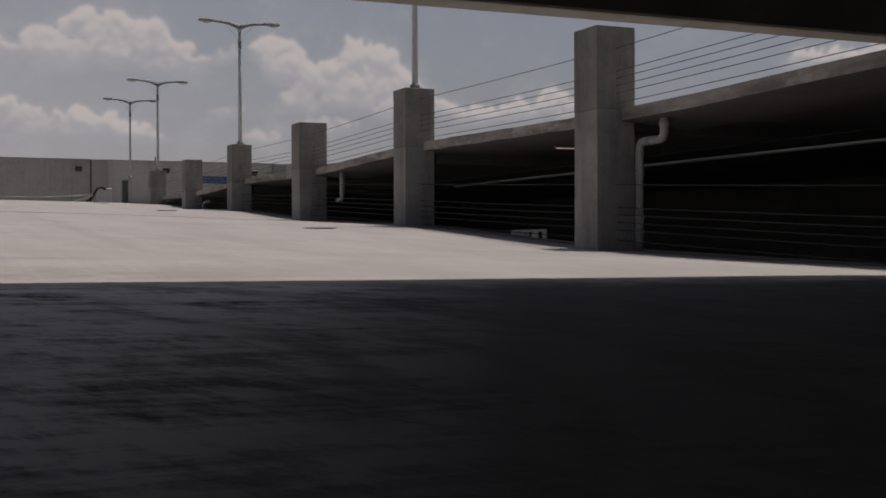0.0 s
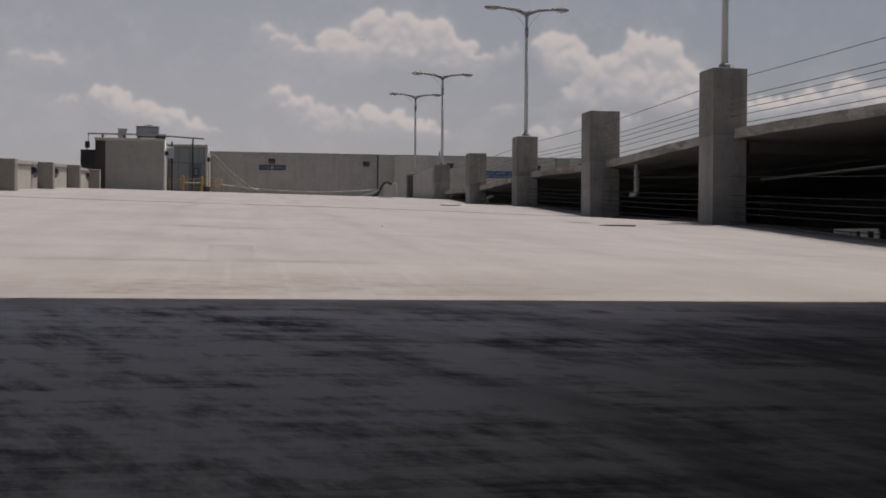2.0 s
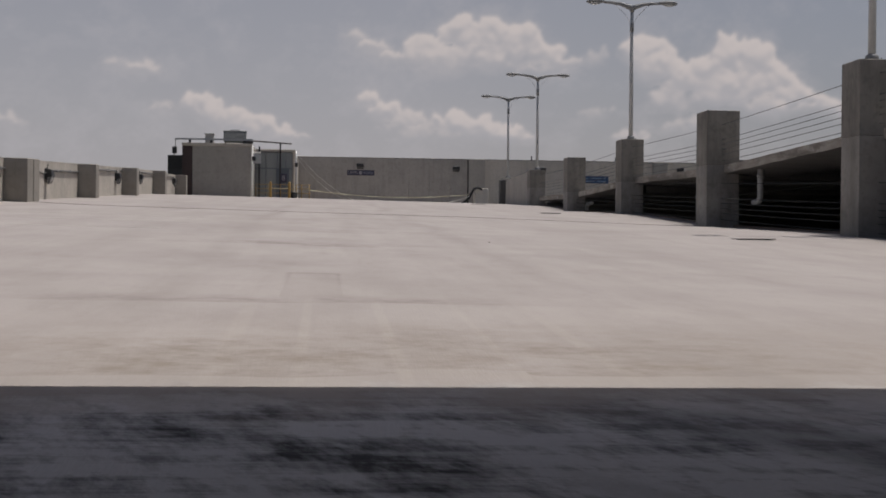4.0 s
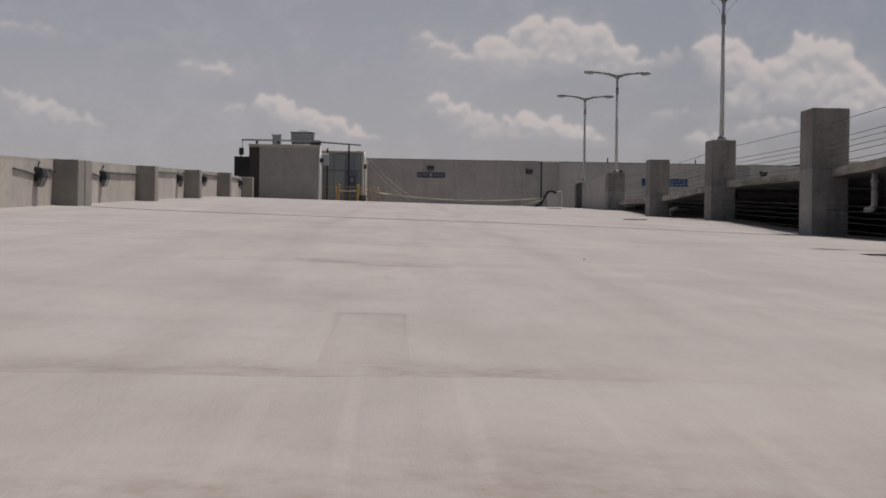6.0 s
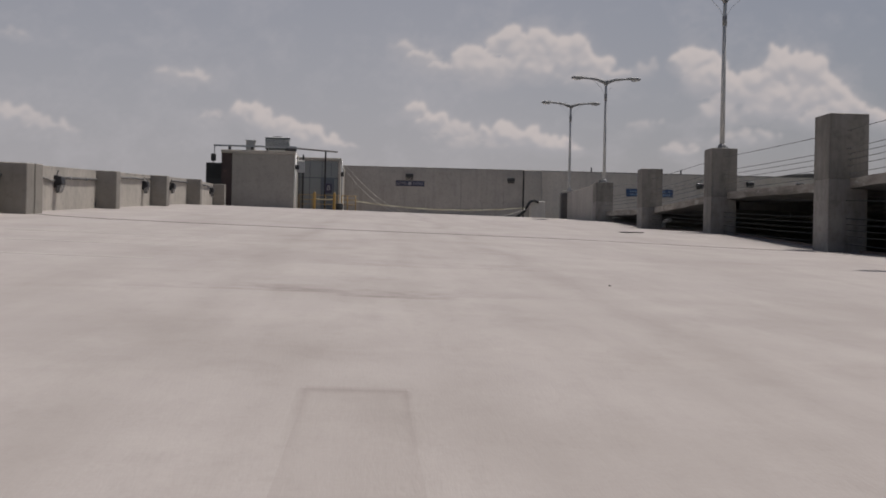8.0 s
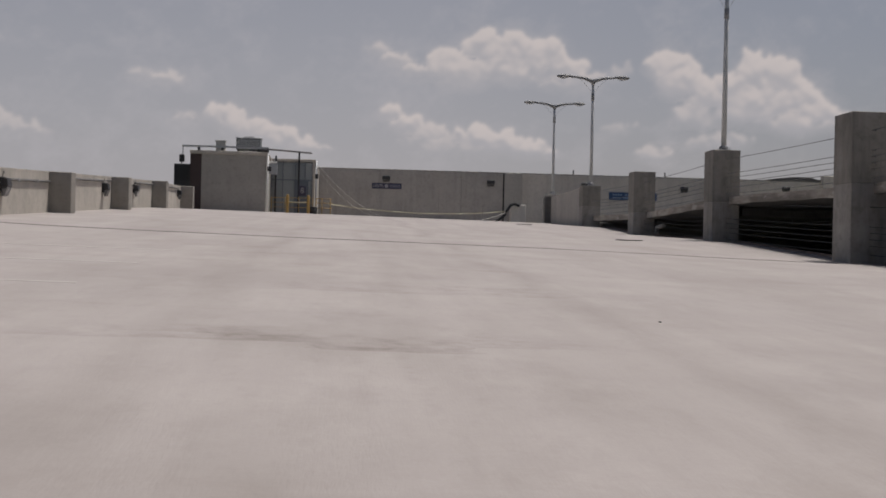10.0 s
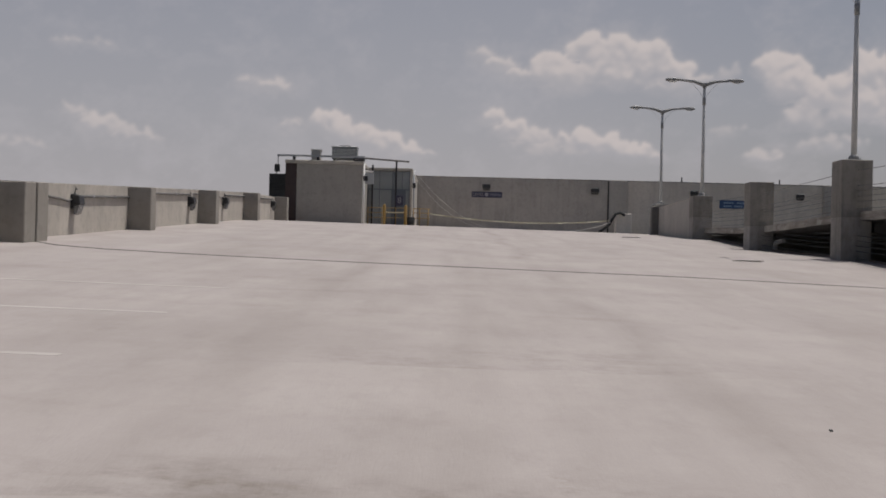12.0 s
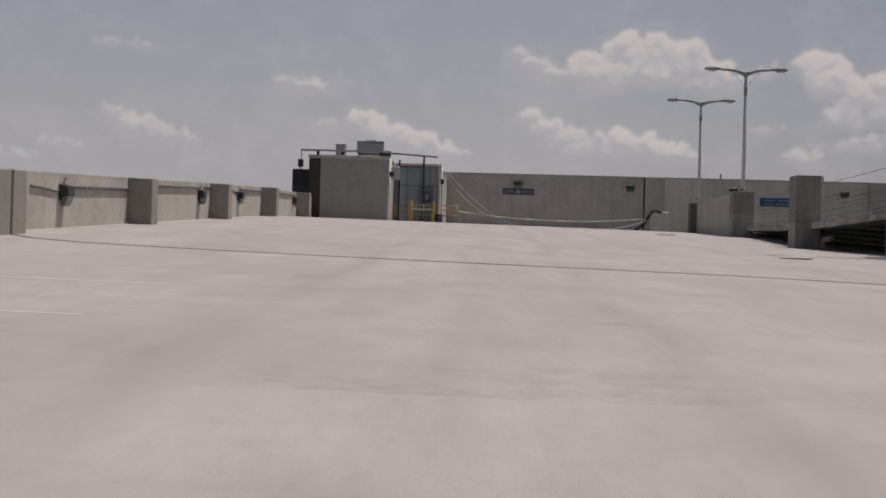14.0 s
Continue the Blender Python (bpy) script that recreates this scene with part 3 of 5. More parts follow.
def build_column(k):
    w, d = column_dims(k)
    y = Y1 + BAY * k
    top = COL_TOP
    foot = min(deck_z(XR, y - d / 2), deck_z(XR + w, y - d / 2)) - 0.06
    c = thing("column", (XR + w / 2, y, foot), "square grey concrete column rising above the roof slab", "column", "deck columns", "structure")
    cut = ROOF_TOP - 0.08
    if k == 5:
        cut = 3.0
    part("shaft", boxed(-w / 2, w / 2, -d / 2, d / 2, 0, cut - foot, bevel=0.012), M_COL, c)
    part("head", boxed(-w / 2 - 0.004, w / 2 + 0.004, -d / 2 - 0.004, d / 2 + 0.004, cut - foot, top - foot, bevel=0.012), M_COL_TOP, c, "darker upper lift of the concrete column")
    if k < 5:
        for h in CABLES:
            part("cable_anchor", tubed([(0.02, -d / 2 - 0.05, ROOF_TOP + h - foot + slab_dip(y)), (0.02, -d / 2, ROOF_TOP + h - foot + slab_dip(y))], 0.014, 8), M_CABLE_PALE, c)


CABLES = (0.09, 0.275, 0.41, 0.545, 0.675, 1.09)


def slab_dip(y):
    """The roof slab is dished like the ramp: low at the drains by every second column."""
    return -0.065 * math.cos(math.pi * (y - Y1) / BAY)


def build_roof_slab():
    x0 = XR + 0.53
    ys = [-14.0] + [Y1 + BAY * k for k in range(6)] + [FAR_Y]
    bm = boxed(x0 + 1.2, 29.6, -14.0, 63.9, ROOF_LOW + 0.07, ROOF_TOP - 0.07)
    slab = obj("roof_slab", bm, M_DIM, "level concrete roof slab over the dark lower bay", "roof slab", kind="structure")
    for a, b in zip(ys[:-2], ys[1:-1]):
        n = 12
        bm = bmesh.new()
        prev = None
        for i in range(n + 1):
            y = a + 0.02 + (b - a - 0.04) * i / n
            wob = 0.012 * math.sin(3.1 * y) + 0.008 * math.sin(7.7 * y)
            dz = slab_dip(y)
            row = [bm.verts.new(p) for p in ((x0 - 0.03 + wob * 0.3, y, ROOF_TOP - 0.22 + wob + dz), (x0 - 0.03, y, ROOF_TOP + wob * 0.4 + dz), (x0 + 1.6, y, ROOF_TOP + dz), (x0 + 1.6, y, ROOF_LOW + dz))]
            if prev:
                for q in range(4):
                    # undersides take the dark copy: the soffit's shade is in its colour
                    bm.faces.new((prev[q], prev[(q + 1) % 4], row[(q + 1) % 4], row[q])).material_index = int(q == 3)
            else:
                bm.faces.new(row)
            prev = row
        bm.faces.new(prev[::-1])
        part("slab_edge", bm, M_SLAB, slab, "stained and patched concrete slab edge").data.materials.append(M_DIM)
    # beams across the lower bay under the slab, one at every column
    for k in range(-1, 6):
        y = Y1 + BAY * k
        part("beam", boxed(x0 + 0.4, 29.4, y - 0.25, y + 0.25, ROOF_LOW - 0.14, ROOF_LOW + 0.1), M_DIM, slab)


def build_cables():
    xc = XR + 0.42
    for level in ("roof", "ramp"):
        for k in range(-1, 5):
            a, b = Y1 + BAY * k, Y1 + BAY * (k + 1)
            for h in CABLES:
                pts = []
                for i in range(7):
                    t = i / 6
                    y = a + (b - a) * t
                    sag = -0.012 * 4 * t * (1 - t)
                    if level == "roof":
                        z = ROOF_TOP + h + sag + slab_dip(a) * (1 - t) + slab_dip(b) * t
                    else:
                        z = ramp(xc, y) - 0.03 + (h + 0.08) + sag
                        if z > ROOF_LOW - 0.02:
                            continue
                    pts.append((xc, y, z))
                if len(pts) > 1:
                    name = "guard_cable"
                    obj(name, tubed(pts, 0.0078 if level == "roof" else 0.0085, 6), M_CABLE_DIM if level == "ramp" else M_CABLE_PALE,
                        "taut steel guard cable strung between concrete columns", "guard cable", level + " guard cables")


def build_lower_bay():
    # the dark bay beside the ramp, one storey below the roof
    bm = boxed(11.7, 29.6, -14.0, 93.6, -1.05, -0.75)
    obj("floor_lower", bm, M_DIM, "dark concrete floor of the lower parking bay", "parking deck", kind="structure")
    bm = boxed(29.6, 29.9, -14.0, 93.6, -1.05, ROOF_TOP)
    obj("wall_right", bm, M_DIM, "dark concrete wall at the back of the lower bay", "wall", kind="structure")
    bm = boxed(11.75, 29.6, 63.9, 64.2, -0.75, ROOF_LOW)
    obj("wall_bay_end", bm, M_DIM, "dark concrete wall at the end of the lower bay", "wall", kind="structure")
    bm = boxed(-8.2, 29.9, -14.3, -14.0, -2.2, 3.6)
    obj("wall_back", bm, M_DIM, "dark concrete wall at the bottom of the ramp", "wall", kind="structure")
    # slab closing the side of the ramp down to the lower floor
    bm = bmesh.new()
    n = 20
    for i in range(n):
        a, b = -14 + 77.9 * i / n, -14 + 77.9 * (i + 1) / n
        box(bm, 11.70, 11.78, a, b, -0.42, 0.05, lift=lambda x, y: deck_z(11.7, y))
    obj("kerb", bm, M_KERB, "low red-brown concrete kerb along the open side of the ramp", "kerb", kind="structure")


def build_pipes():
    run = thing("sprinkler_pipe", (16.4, -13.0, 1.91), "grey steel sprinkler pipe hung under the roof slab", "pipe")
    part("run", tubed([(0, 0, 0), (0, 49, 0)], 0.04, 10), M_GALV, run)
    for k in range(5):
        part("hanger", tubed([(0, 4 + 9.14 * k, 0.04), (0, 4 + 9.14 * k, 0.22)], 0.012, 6), M_GALV, run)
    run = thing("conduit_run", (15.2, -13.0, 1.99), "thin grey conduit hung under the roof slab", "conduit")
    part("run", tubed([(0, 0, 0), (0, 76, 0)], 0.016, 8), M_CABLE_DIM, run)
    for k in range(5):
        part("hanger", tubed([(0, 7 + 14 * k, 0.02), (0, 7 + 14 * k, 0.15)], 0.01, 6), M_GALV, run)
    lt = thing("tube_light", (13.4, 22.6, ROOF_LOW - 0.03), "lit warm tube light under the roof slab", "tube light")
    part("housing", boxed(-0.65, 0.65, -0.05, 0.05, -0.012, 0.03, bevel=0.008), M_GALV, lt)
    part("tube", tubed([(-0.6, 0, -0.026), (0.6, 0, -0.026)], 0.013, 8), M_TUBE, lt)
    # rainwater pipes by the columns that stand at the low points
    x = XR + 0.84

    def rain(path, r=0.075):
        p = thing("rainwater_pipe", path[0], "pale grey rainwater pipe with elbows beside a column", "drain pipe", "rainwater pipes")
        o = Vector(path[0])
        part("pipe", tubed([q - o for q in arc(path, 0.16, 6)], r, 14), M_PVC, p)
        return p, o

    zf = deck_z(x, 17.75)
    p, o = rain([(x, 17.75, zf - 0.02), (x, 17.75, 1.82), (x, 16.98, 1.82), (x, 16.98, ROOF_LOW + 0.12)])
    for z in (zf + 0.35, zf + 0.62, 1.25, 1.6):
        part("collar", tubed([Vector((x, 17.75, z - 0.03)) - o, Vector((x, 17.75, z + 0.03)) - o], 0.086, 14), M_PVC, p)
    part("collar", tubed([Vector((x, 16.98, 2.03)) - o, Vector((x, 16.98, 2.13)) - o], 0.09, 14), M_PVC, p)
    part("collar", tubed([Vector((x, 17.40, 1.82)) - o, Vector((x, 17.46, 1.82)) - o], 0.088, 14), M_PVC, p)
    p, o = rain([(x, 34.30, ROOF_LOW + 0.12), (x, 34.30, 1.36), (x, 34.75, 1.34)])
    part("collar", tubed([Vector((x, 34.30, 1.95)) - o, Vector((x, 34.30, 2.05)) - o], 0.09, 14), M_PVC, p)
    p, o = rain([(x, 54.25, deck_z(x, 54.25) - 0.05), (x, 54.25, 1.86), (x, 53.3, 1.90)])


def build_slatted_frame():
    """White slatted frame on the lower floor; its top shows above the edge of the ramp."""
    # made-up barricade stands in for a white object that was not made out
    b = thing("barricade", (14.6, 27.3, -0.75), "white slatted frame standing in the dark lower bay", "barricade")
    top = 1.08
    for y in (-0.95, -0.25, 0.25, 0.95):
        part("post", boxed(-0.03, 0.03, y - 0.03, y + 0.03, 0, top, bevel=0.006), M_WHITE, b)
    for z in (0.25, 0.55, top - 0.30, top - 0.02):
        part("rail", boxed(-0.028, 0.028, -0.98, 0.98, z - 0.03, z + 0.03, bevel=0.006), M_WHITE, b)
    for k in range(8):
        y = -0.02 + 0.12 * k
        part("slat", boxed(-0.02, 0.02, y, y + 0.06, 0.2, top - 0.04), M_WHITE, b)
    for y0, y1 in ((-0.92, -0.80), (-0.52, -0.28)):
        part("panel", boxed(-0.024, 0.024, y0, y1, 0.5, top - 0.05), M_WHITE, b)
    part("panel", boxed(-0.024, 0.024, -0.80, -0.52, 0.5, 0.72), M_WHITE, b)


# ---------------------------------------------------------------- deck overhead, at the start
def build_deck_overhead():
    """The deck over the start of the ramp stands a little askew to the column line."""
    # left edge lies out of view, set short to let light in
    x0, x1 = -3.6, 11.44

    def askew(bm):
        for v in bm.verts:
            v.co.y += 0.022 * (v.co.x - 3.0)
            v.co.z += 0.0085 * (v.co.x - 3.0)
        return bm

    top = obj("ceiling", askew(boxed(x0, x1, -14.0, EDGE_Y - 0.36, 2.78, 3.08)), M_BOUNCE, "pale underside of the deck overhead, brightened to bounce light", "ceiling", kind="structure")
    part("edge_beam", askew(boxed(x0, x1, EDGE_Y - 0.36, EDGE_Y, EDGE_Z + 0.03, 3.55, bevel=0.012)), M_BEAM, top, "dark concrete edge beam")
    # added pale strip paints the light that the sunny deck throws up
    part("bounce_lit_strip", askew(boxed(x0, x1, EDGE_Y - 0.35, EDGE_Y + 0.012, EDGE_Z, EDGE_Z + 0.03, bevel=0.006)), M_PARAPET, top, "foot of the beam, pale to stand for bounced light")
    for k in range(2):
        part("beam", askew(boxed(x0, x1, -9 + 9.14 * k, -8.5 + 9.14 * k, 2.3, 2.78)), M_DIM, top)


# ---------------------------------------------------------------- lamps
def build_lamp():
    """Twin-arm lamp on a tapered pole; origin at the foot."""
    L = thing("street_lamp", (0, 0, 0), "grey twin-arm lamp on a tapered pole atop a column", "street lamp", "roof lamps")
    part("base_plate", boxed(-0.17, 0.17, -0.17, 0.17, 0, 0.03, bevel=0.006), M_HEAD, L)
    part("base_cover", tubed([(0, 0, 0.03), (0, 0, 0.12), (0, 0, 0.15)], [0.14, 0.13, 0.085], 14), M_HEAD, L)
    for sx in (-1, 1):
        for sy in (-1, 1):
            part("bolt", tubed([(sx * 0.135, sy * 0.135, 0.03), (sx * 0.135, sy * 0.135, 0.075)], 0.014, 6), M_HEAD, L)
    part("pole", tubed([(0, 0, 0.12), (0, 0, 2.4), (0, 0, 4.70)], [0.078, 0.068, 0.055], 14), M_POLE, L)
    part("sleeve", tubed([(0, 0, 3.85), (0, 0, 4.15)], 0.072, 14), M_HEAD, L)
    part("cap", tubed([(0, 0, 4.560), (0, 0, 4.70), (0, 0, 4.765)], [0.075, 0.095, 0.06], 14), M_HEAD, L)
    for s in (-1, 1):
        arm = part("arm", tubed([(0, 0, 4.690), (s * 0.16, 0, 4.745), (s * 0.42, 0, 4.830), (s * 0.72, 0, 4.868), (s * 1.02, 0, 4.880)], [0.095, 0.085, 0.064, 0.052, 0.046], 10), M_HEAD, L)
        part("stay", tubed([(s * 0.05, 0, 4.155), (s * 0.22, 0, 4.425), (s * 0.5, 0, 4.705), (s * 0.72, 0, 4.850)], 0.007, 6), M_POLE, L)
        bm = bmesh.new()
        rings = []
        for u, wy, zt, zb in ((0, 0.05, 0.04, -0.03), (0.10, 0.10, 0.065, -0.05), (0.28, 0.165, 0.085, -0.065), (0.48, 0.175, 0.08, -0.07), (0.62, 0.13, 0.055, -0.06), (0.68, 0.04, 0.015, -0.035)):
            ring = []
            for k in range(14):
                a = 2 * math.pi * k / 14
                z = math.sin(a) * (zt if math.sin(a) > 0 else -zb)
                ring.append(bm.verts.new((s * (0.97 + u), math.cos(a) * wy, 4.895 + z)))
            rings.append(ring)
        for a, b in zip(rings, rings[1:]):
            for k in range(14):
                bm.faces.new((a[k], a[(k + 1) % 14], b[(k + 1) % 14], b[k])).smooth = True
        bm.faces.new(rings[0]), bm.faces.new(rings[-1])
        head = part("head", bm, M_HEAD, L, "flat oval luminaire")
        bm = bmesh.new()
        bmesh.ops.create_uvsphere(bm, u_segments=14, v_segments=8, radius=1)
        bmesh.ops.transform(bm, matrix=Matrix.Translation((s * 1.36, 0, 4.830)) @ Matrix.Diagonal((0.20, 0.125, 0.05, 1)), verts=bm.verts)
        for f in bm.faces:
            f.smooth = True
        part("lens", bm, M_LENS, head, "pale glass lens")
    return L


def build_lamps():
    L = build_lamp()
    L.matrix_basis = pose(XR + 0.435, Y1 + BAY * 1, COL_TOP + 0.004, 0, 0, 0)
    for y, z in ((Y1 + BAY * 3, COL_TOP + 0.004), (Y1 + BAY * 5, COL_TOP + 0.004), (74.0, 4.02)):
        copy_thing(L, pose(XR + (0.435 if y < 70 else 0.52), y, z, 0, 0, 0))


# ---------------------------------------------------------------- far end
def build_far_wall():
    z0, z1 = 2.2, 6.44
    bm = boxed(-2.4, 46.0, FAR_Y + 0.06, FAR_Y + 0.36, z0, z1)
    wall = obj("wall_far", bm, M_WALL, "tall shaded concrete wall across the end of the roof", "wall", kind="structure")
    part("coping", boxed(-2.4, 46.0, FAR_Y - 0.03, FAR_Y + 0.40, z1, z1 + 0.07, bevel=0.015), M_COL, wall)
    part("pier", boxed(11.5, 12.75, FAR_Y - 0.16, FAR_Y + 0.06, z0, z1 + 0.03, bevel=0.02), M_WALL, wall)
    part("joint", boxed(11.40, 11.5, FAR_Y - 0.045, FAR_Y + 0.05, z0, z1 - 0.02), M_SEAL, wall, "dark open joint")
    part("pier", boxed(25.9, 27.0, FAR_Y - 0.4, FAR_Y + 0.06, z0, z1 + 0.02, bevel=0.02), M_WALL, wall)
    part("pier", boxed(34.4, 35.5, FAR_Y - 0.4, FAR_Y + 0.06, z0, z1 + 0.46, bevel=0.03), M_WALL_TAN, wall)
    # a raised, dark stretch of the wall's crown
    bm = bmesh.new()
    prev = None
    for x, h in ((30.3, 0.09), (31.2, 0.22), (32.4, 0.34), (33.5, 0.35), (34.1, 0.20), (34.38, 0.18)):
        row = [bm.verts.new(p) for p in ((x, FAR_Y - 0.05, z1 + 0.06), (x, FAR_Y - 0.05, z1 + h), (x, FAR_Y + 0.42, z1 + h), (x, FAR_Y + 0.42, z1 + 0.06))]
        if prev:
            for k in range(4):
                bm.faces.new((prev[k], prev[(k + 1) % 4], row[(k + 1) % 4], row[k]))
        else:
            bm.faces.new(row)
        prev = row
    bm.faces.new(prev[::-1])
    part("crown", bm, M_DIM, wall, "dark raised crown of the wall")
    for x in (16.4, 23.0):
        part("pipe_stub", tubed([(x, FAR_Y + 0.1, z1), (x, FAR_Y + 0.1, z1 + 0.38)], 0.05, 8), M_BLACK, wall)
    bm0 = boxed(0.004, 1.546, -0.04, 0.04, 0, z1 - z0 - 0.003, bevel=0.005)
    me = bpy.data.meshes.new("panel")
    bm0.to_mesh(me)
    bm0.free()
    me.materials.append(M_WALL)
    me_tan = me.copy()
    me_tan.materials.clear()
    me_tan.materials.append(M_WALL_TAN)
    x = -2.4
    while x < 44.4:
        if not (10.1 < x < 12.4):
            p = new("panel", me if x < 12 else me_tan)
            p.parent = wall
            p.location = (x, FAR_Y + 0.02 + random.uniform(-0.006, 0.006), z0)
        x += 1.55
        if 10.1 < x < 12.4:
            x = 12.75


def build_wall_pack(x, z):
    f = thing("wall_light", (x, FAR_Y - 0.03, z), "small dark wall light box on the concrete wall", "wall light", "far wall lights")
    part("box", boxed(-0.27, 0.27, -0.20, 0, -0.05, 0.20, bevel=0.02), M_BLACK, f)
    bm = bmesh.new()
    vs = [bm.verts.new(p) for p in ((-0.25, 0, -0.055), (0.25, 0, -0.055), (0.25, -0.19, -0.055), (-0.25, -0.19, -0.055),
                                    (-0.22, 0, -0.21), (0.22, 0, -0.21), (0.22, -0.09, -0.21), (-0.22, -0.09, -0.21))]
    for q in ((3, 2, 1, 0), (4, 5, 6, 7), (0, 1, 5, 4), (1, 2, 6, 5), (2, 3, 7, 6), (3, 0, 4, 7)):
        bm.faces.new([vs[i] for i in q])
    part("lens", bm, M_LENS_DARK, f, "dark glass lens")


def build_signs():
    s = thing("level_sign", (3.26, FAR_Y - 0.05, 5.33), "faded blue level sign with white lettering on the wall", "sign")
    part("board", boxed(-1.03, 1.03, -0.03, 0.02, -0.20, 0.20, bevel=0.008), M_BLUE, s)
    letters("LEVEL", 0.30, s, M_SIGN_FADED, (-0.58, -0.036, 0))
    part("disc", tubed([(-0.02, -0.045, 0), (-0.02, -0.032, 0)], 0.13, 20), M_SIGN_FADED, s)
    for k in range(7):
        part("bar", boxed(0.22 + 0.105 * k, 0.29 + 0.105 * k, -0.036, -0.030, -0.09, 0.09), M_SIGN_GREY, s)
    s = thing("direction_sign", (20.68, FAR_Y - 0.05, 5.06), "blue rectangular sign with two rows of white lettering", "sign")
    part("board", boxed(-1.73, 1.73, -0.03, 0.02, -0.28, 0.28, bevel=0.008), M_BLUE_B, s)
    for row, n in ((0.10, 17), (-0.12, 21)):
        for k in range(n):
            if k in (4, 9, 15):
                continue
            w = 3.0 / n
            part("bar", boxed(-1.45 + w * k, -1.45 + w * k + w * 0.7, -0.036, -0.030, row - 0.05, row + 0.05), M_SIGN_PALE, s)


M_LENS_DARK = plain("dark_lens", (0.07, 0.07, 0.07), 0.25, 0.0, (0.12, 0.12, 0.12))
M_SIGN_FADED = plain("faded_sign_lettering", (0.33, 0.32, 0.34), 0.6, 0.0, (0.2, 0.19, 0.22), 0.6)
M_SIGN_GREY = plain("sign_lettering_grey", (0.17, 0.18, 0.23), 0.5, 0.0, (0.2, 0.2, 0.22))
M_SIGN_PALE = plain("sign_lettering_pale", (0.25, 0.36, 0.5), 0.5, 0.0, (0.3, 0.35, 0.42))
M_BLUE_B = plain("bright_blue_sign", (0.035, 0.075, 0.165), 0.5, 0.0, (0.06, 0.13, 0.26), 0.3)


def build_end_wall():
    """Low wall between the last column and the end post, carrying the last lamp."""
    y0, y1 = Y1 + BAY * 5 + 0.4, 74.4
    bm = bmesh.new()
    n = 5
    for i in range(n):
        a, b = y0 + (y1 - y0) * i / n, y0 + (y1 - y0) * (i + 1) / n
        ta, tb = 3.83 - 0.1 * i / n, 3.83 - 0.1 * (i + 1) / n
        vs = [bm.verts.new(p) for p in ((XR + 0.02, a, 1.8), (XR + 0.3, a, 1.8), (XR + 0.3, b, 1.8), (XR + 0.02, b, 1.8),
                                        (XR + 0.02, a, ta), (XR + 0.3, a, ta), (XR + 0.3, b, tb), (XR + 0.02, b, tb))]
        for q in ((4, 5, 6, 7), (1, 2, 6, 5), (3, 0, 4, 7)):
            bm.faces.new([vs[k] for k in q])
        if i == 0:
            bm.faces.new([vs[k] for k in (0, 1, 5, 4)])
        if i == n - 1:
            bm.faces.new([vs[k] for k in (2, 3, 7, 6)])
    bmesh.ops.remove_doubles(bm, verts=bm.verts, dist=0.0005)
    obj("wall_ramp_end", bm, M_WALL, "low grey concrete wall at the head of the ramp", "wall", kind="structure")
    # shade on the post's near face is put into its dark colour
    bm = boxed(XR - 0.32, XR + 0.02, 71.6, 72.0, 1.9, 3.80, bevel=0.02)
    obj("end_post", bm, M_DIM, "short dark concrete post at the end of a low wall", "post", kind="structure")
    bm = boxed(XR + 0.15, XR + 0.9, 73.6, 74.4, 1.9, 4.015, bevel=0.02)
    obj("lamp_pedestal", bm, M_COL, "square concrete pedestal under a lamp", "pedestal", kind="structure")
    # stub and hose by the wall joint
    zf = deck_z(11.5, 91.8)
    bm = boxed(11.75, 12.8, 91.6, 92.3, zf - 0.1, 4.20, bevel=0.04)
    obj("concrete_stub", bm, M_STUB, "short pale concrete block against the far wall", "concrete block", kind="structure")
    path = [(12.3, 91.5, 4.1), (12.0, 91.4, 4.24), (11.7, 91.4, 4.15), (11.45, 91.4, 3.75), (11.3, 91.4, 3.45), (11.0, 91.3, 3.2), (10.6, 91.2, deck_z(10.6, 91.2) + 0.08)]
    obj("hose", tubed(path, 0.09, 8), M_TAR, "black rubber hose draped over a concrete block", "hose")


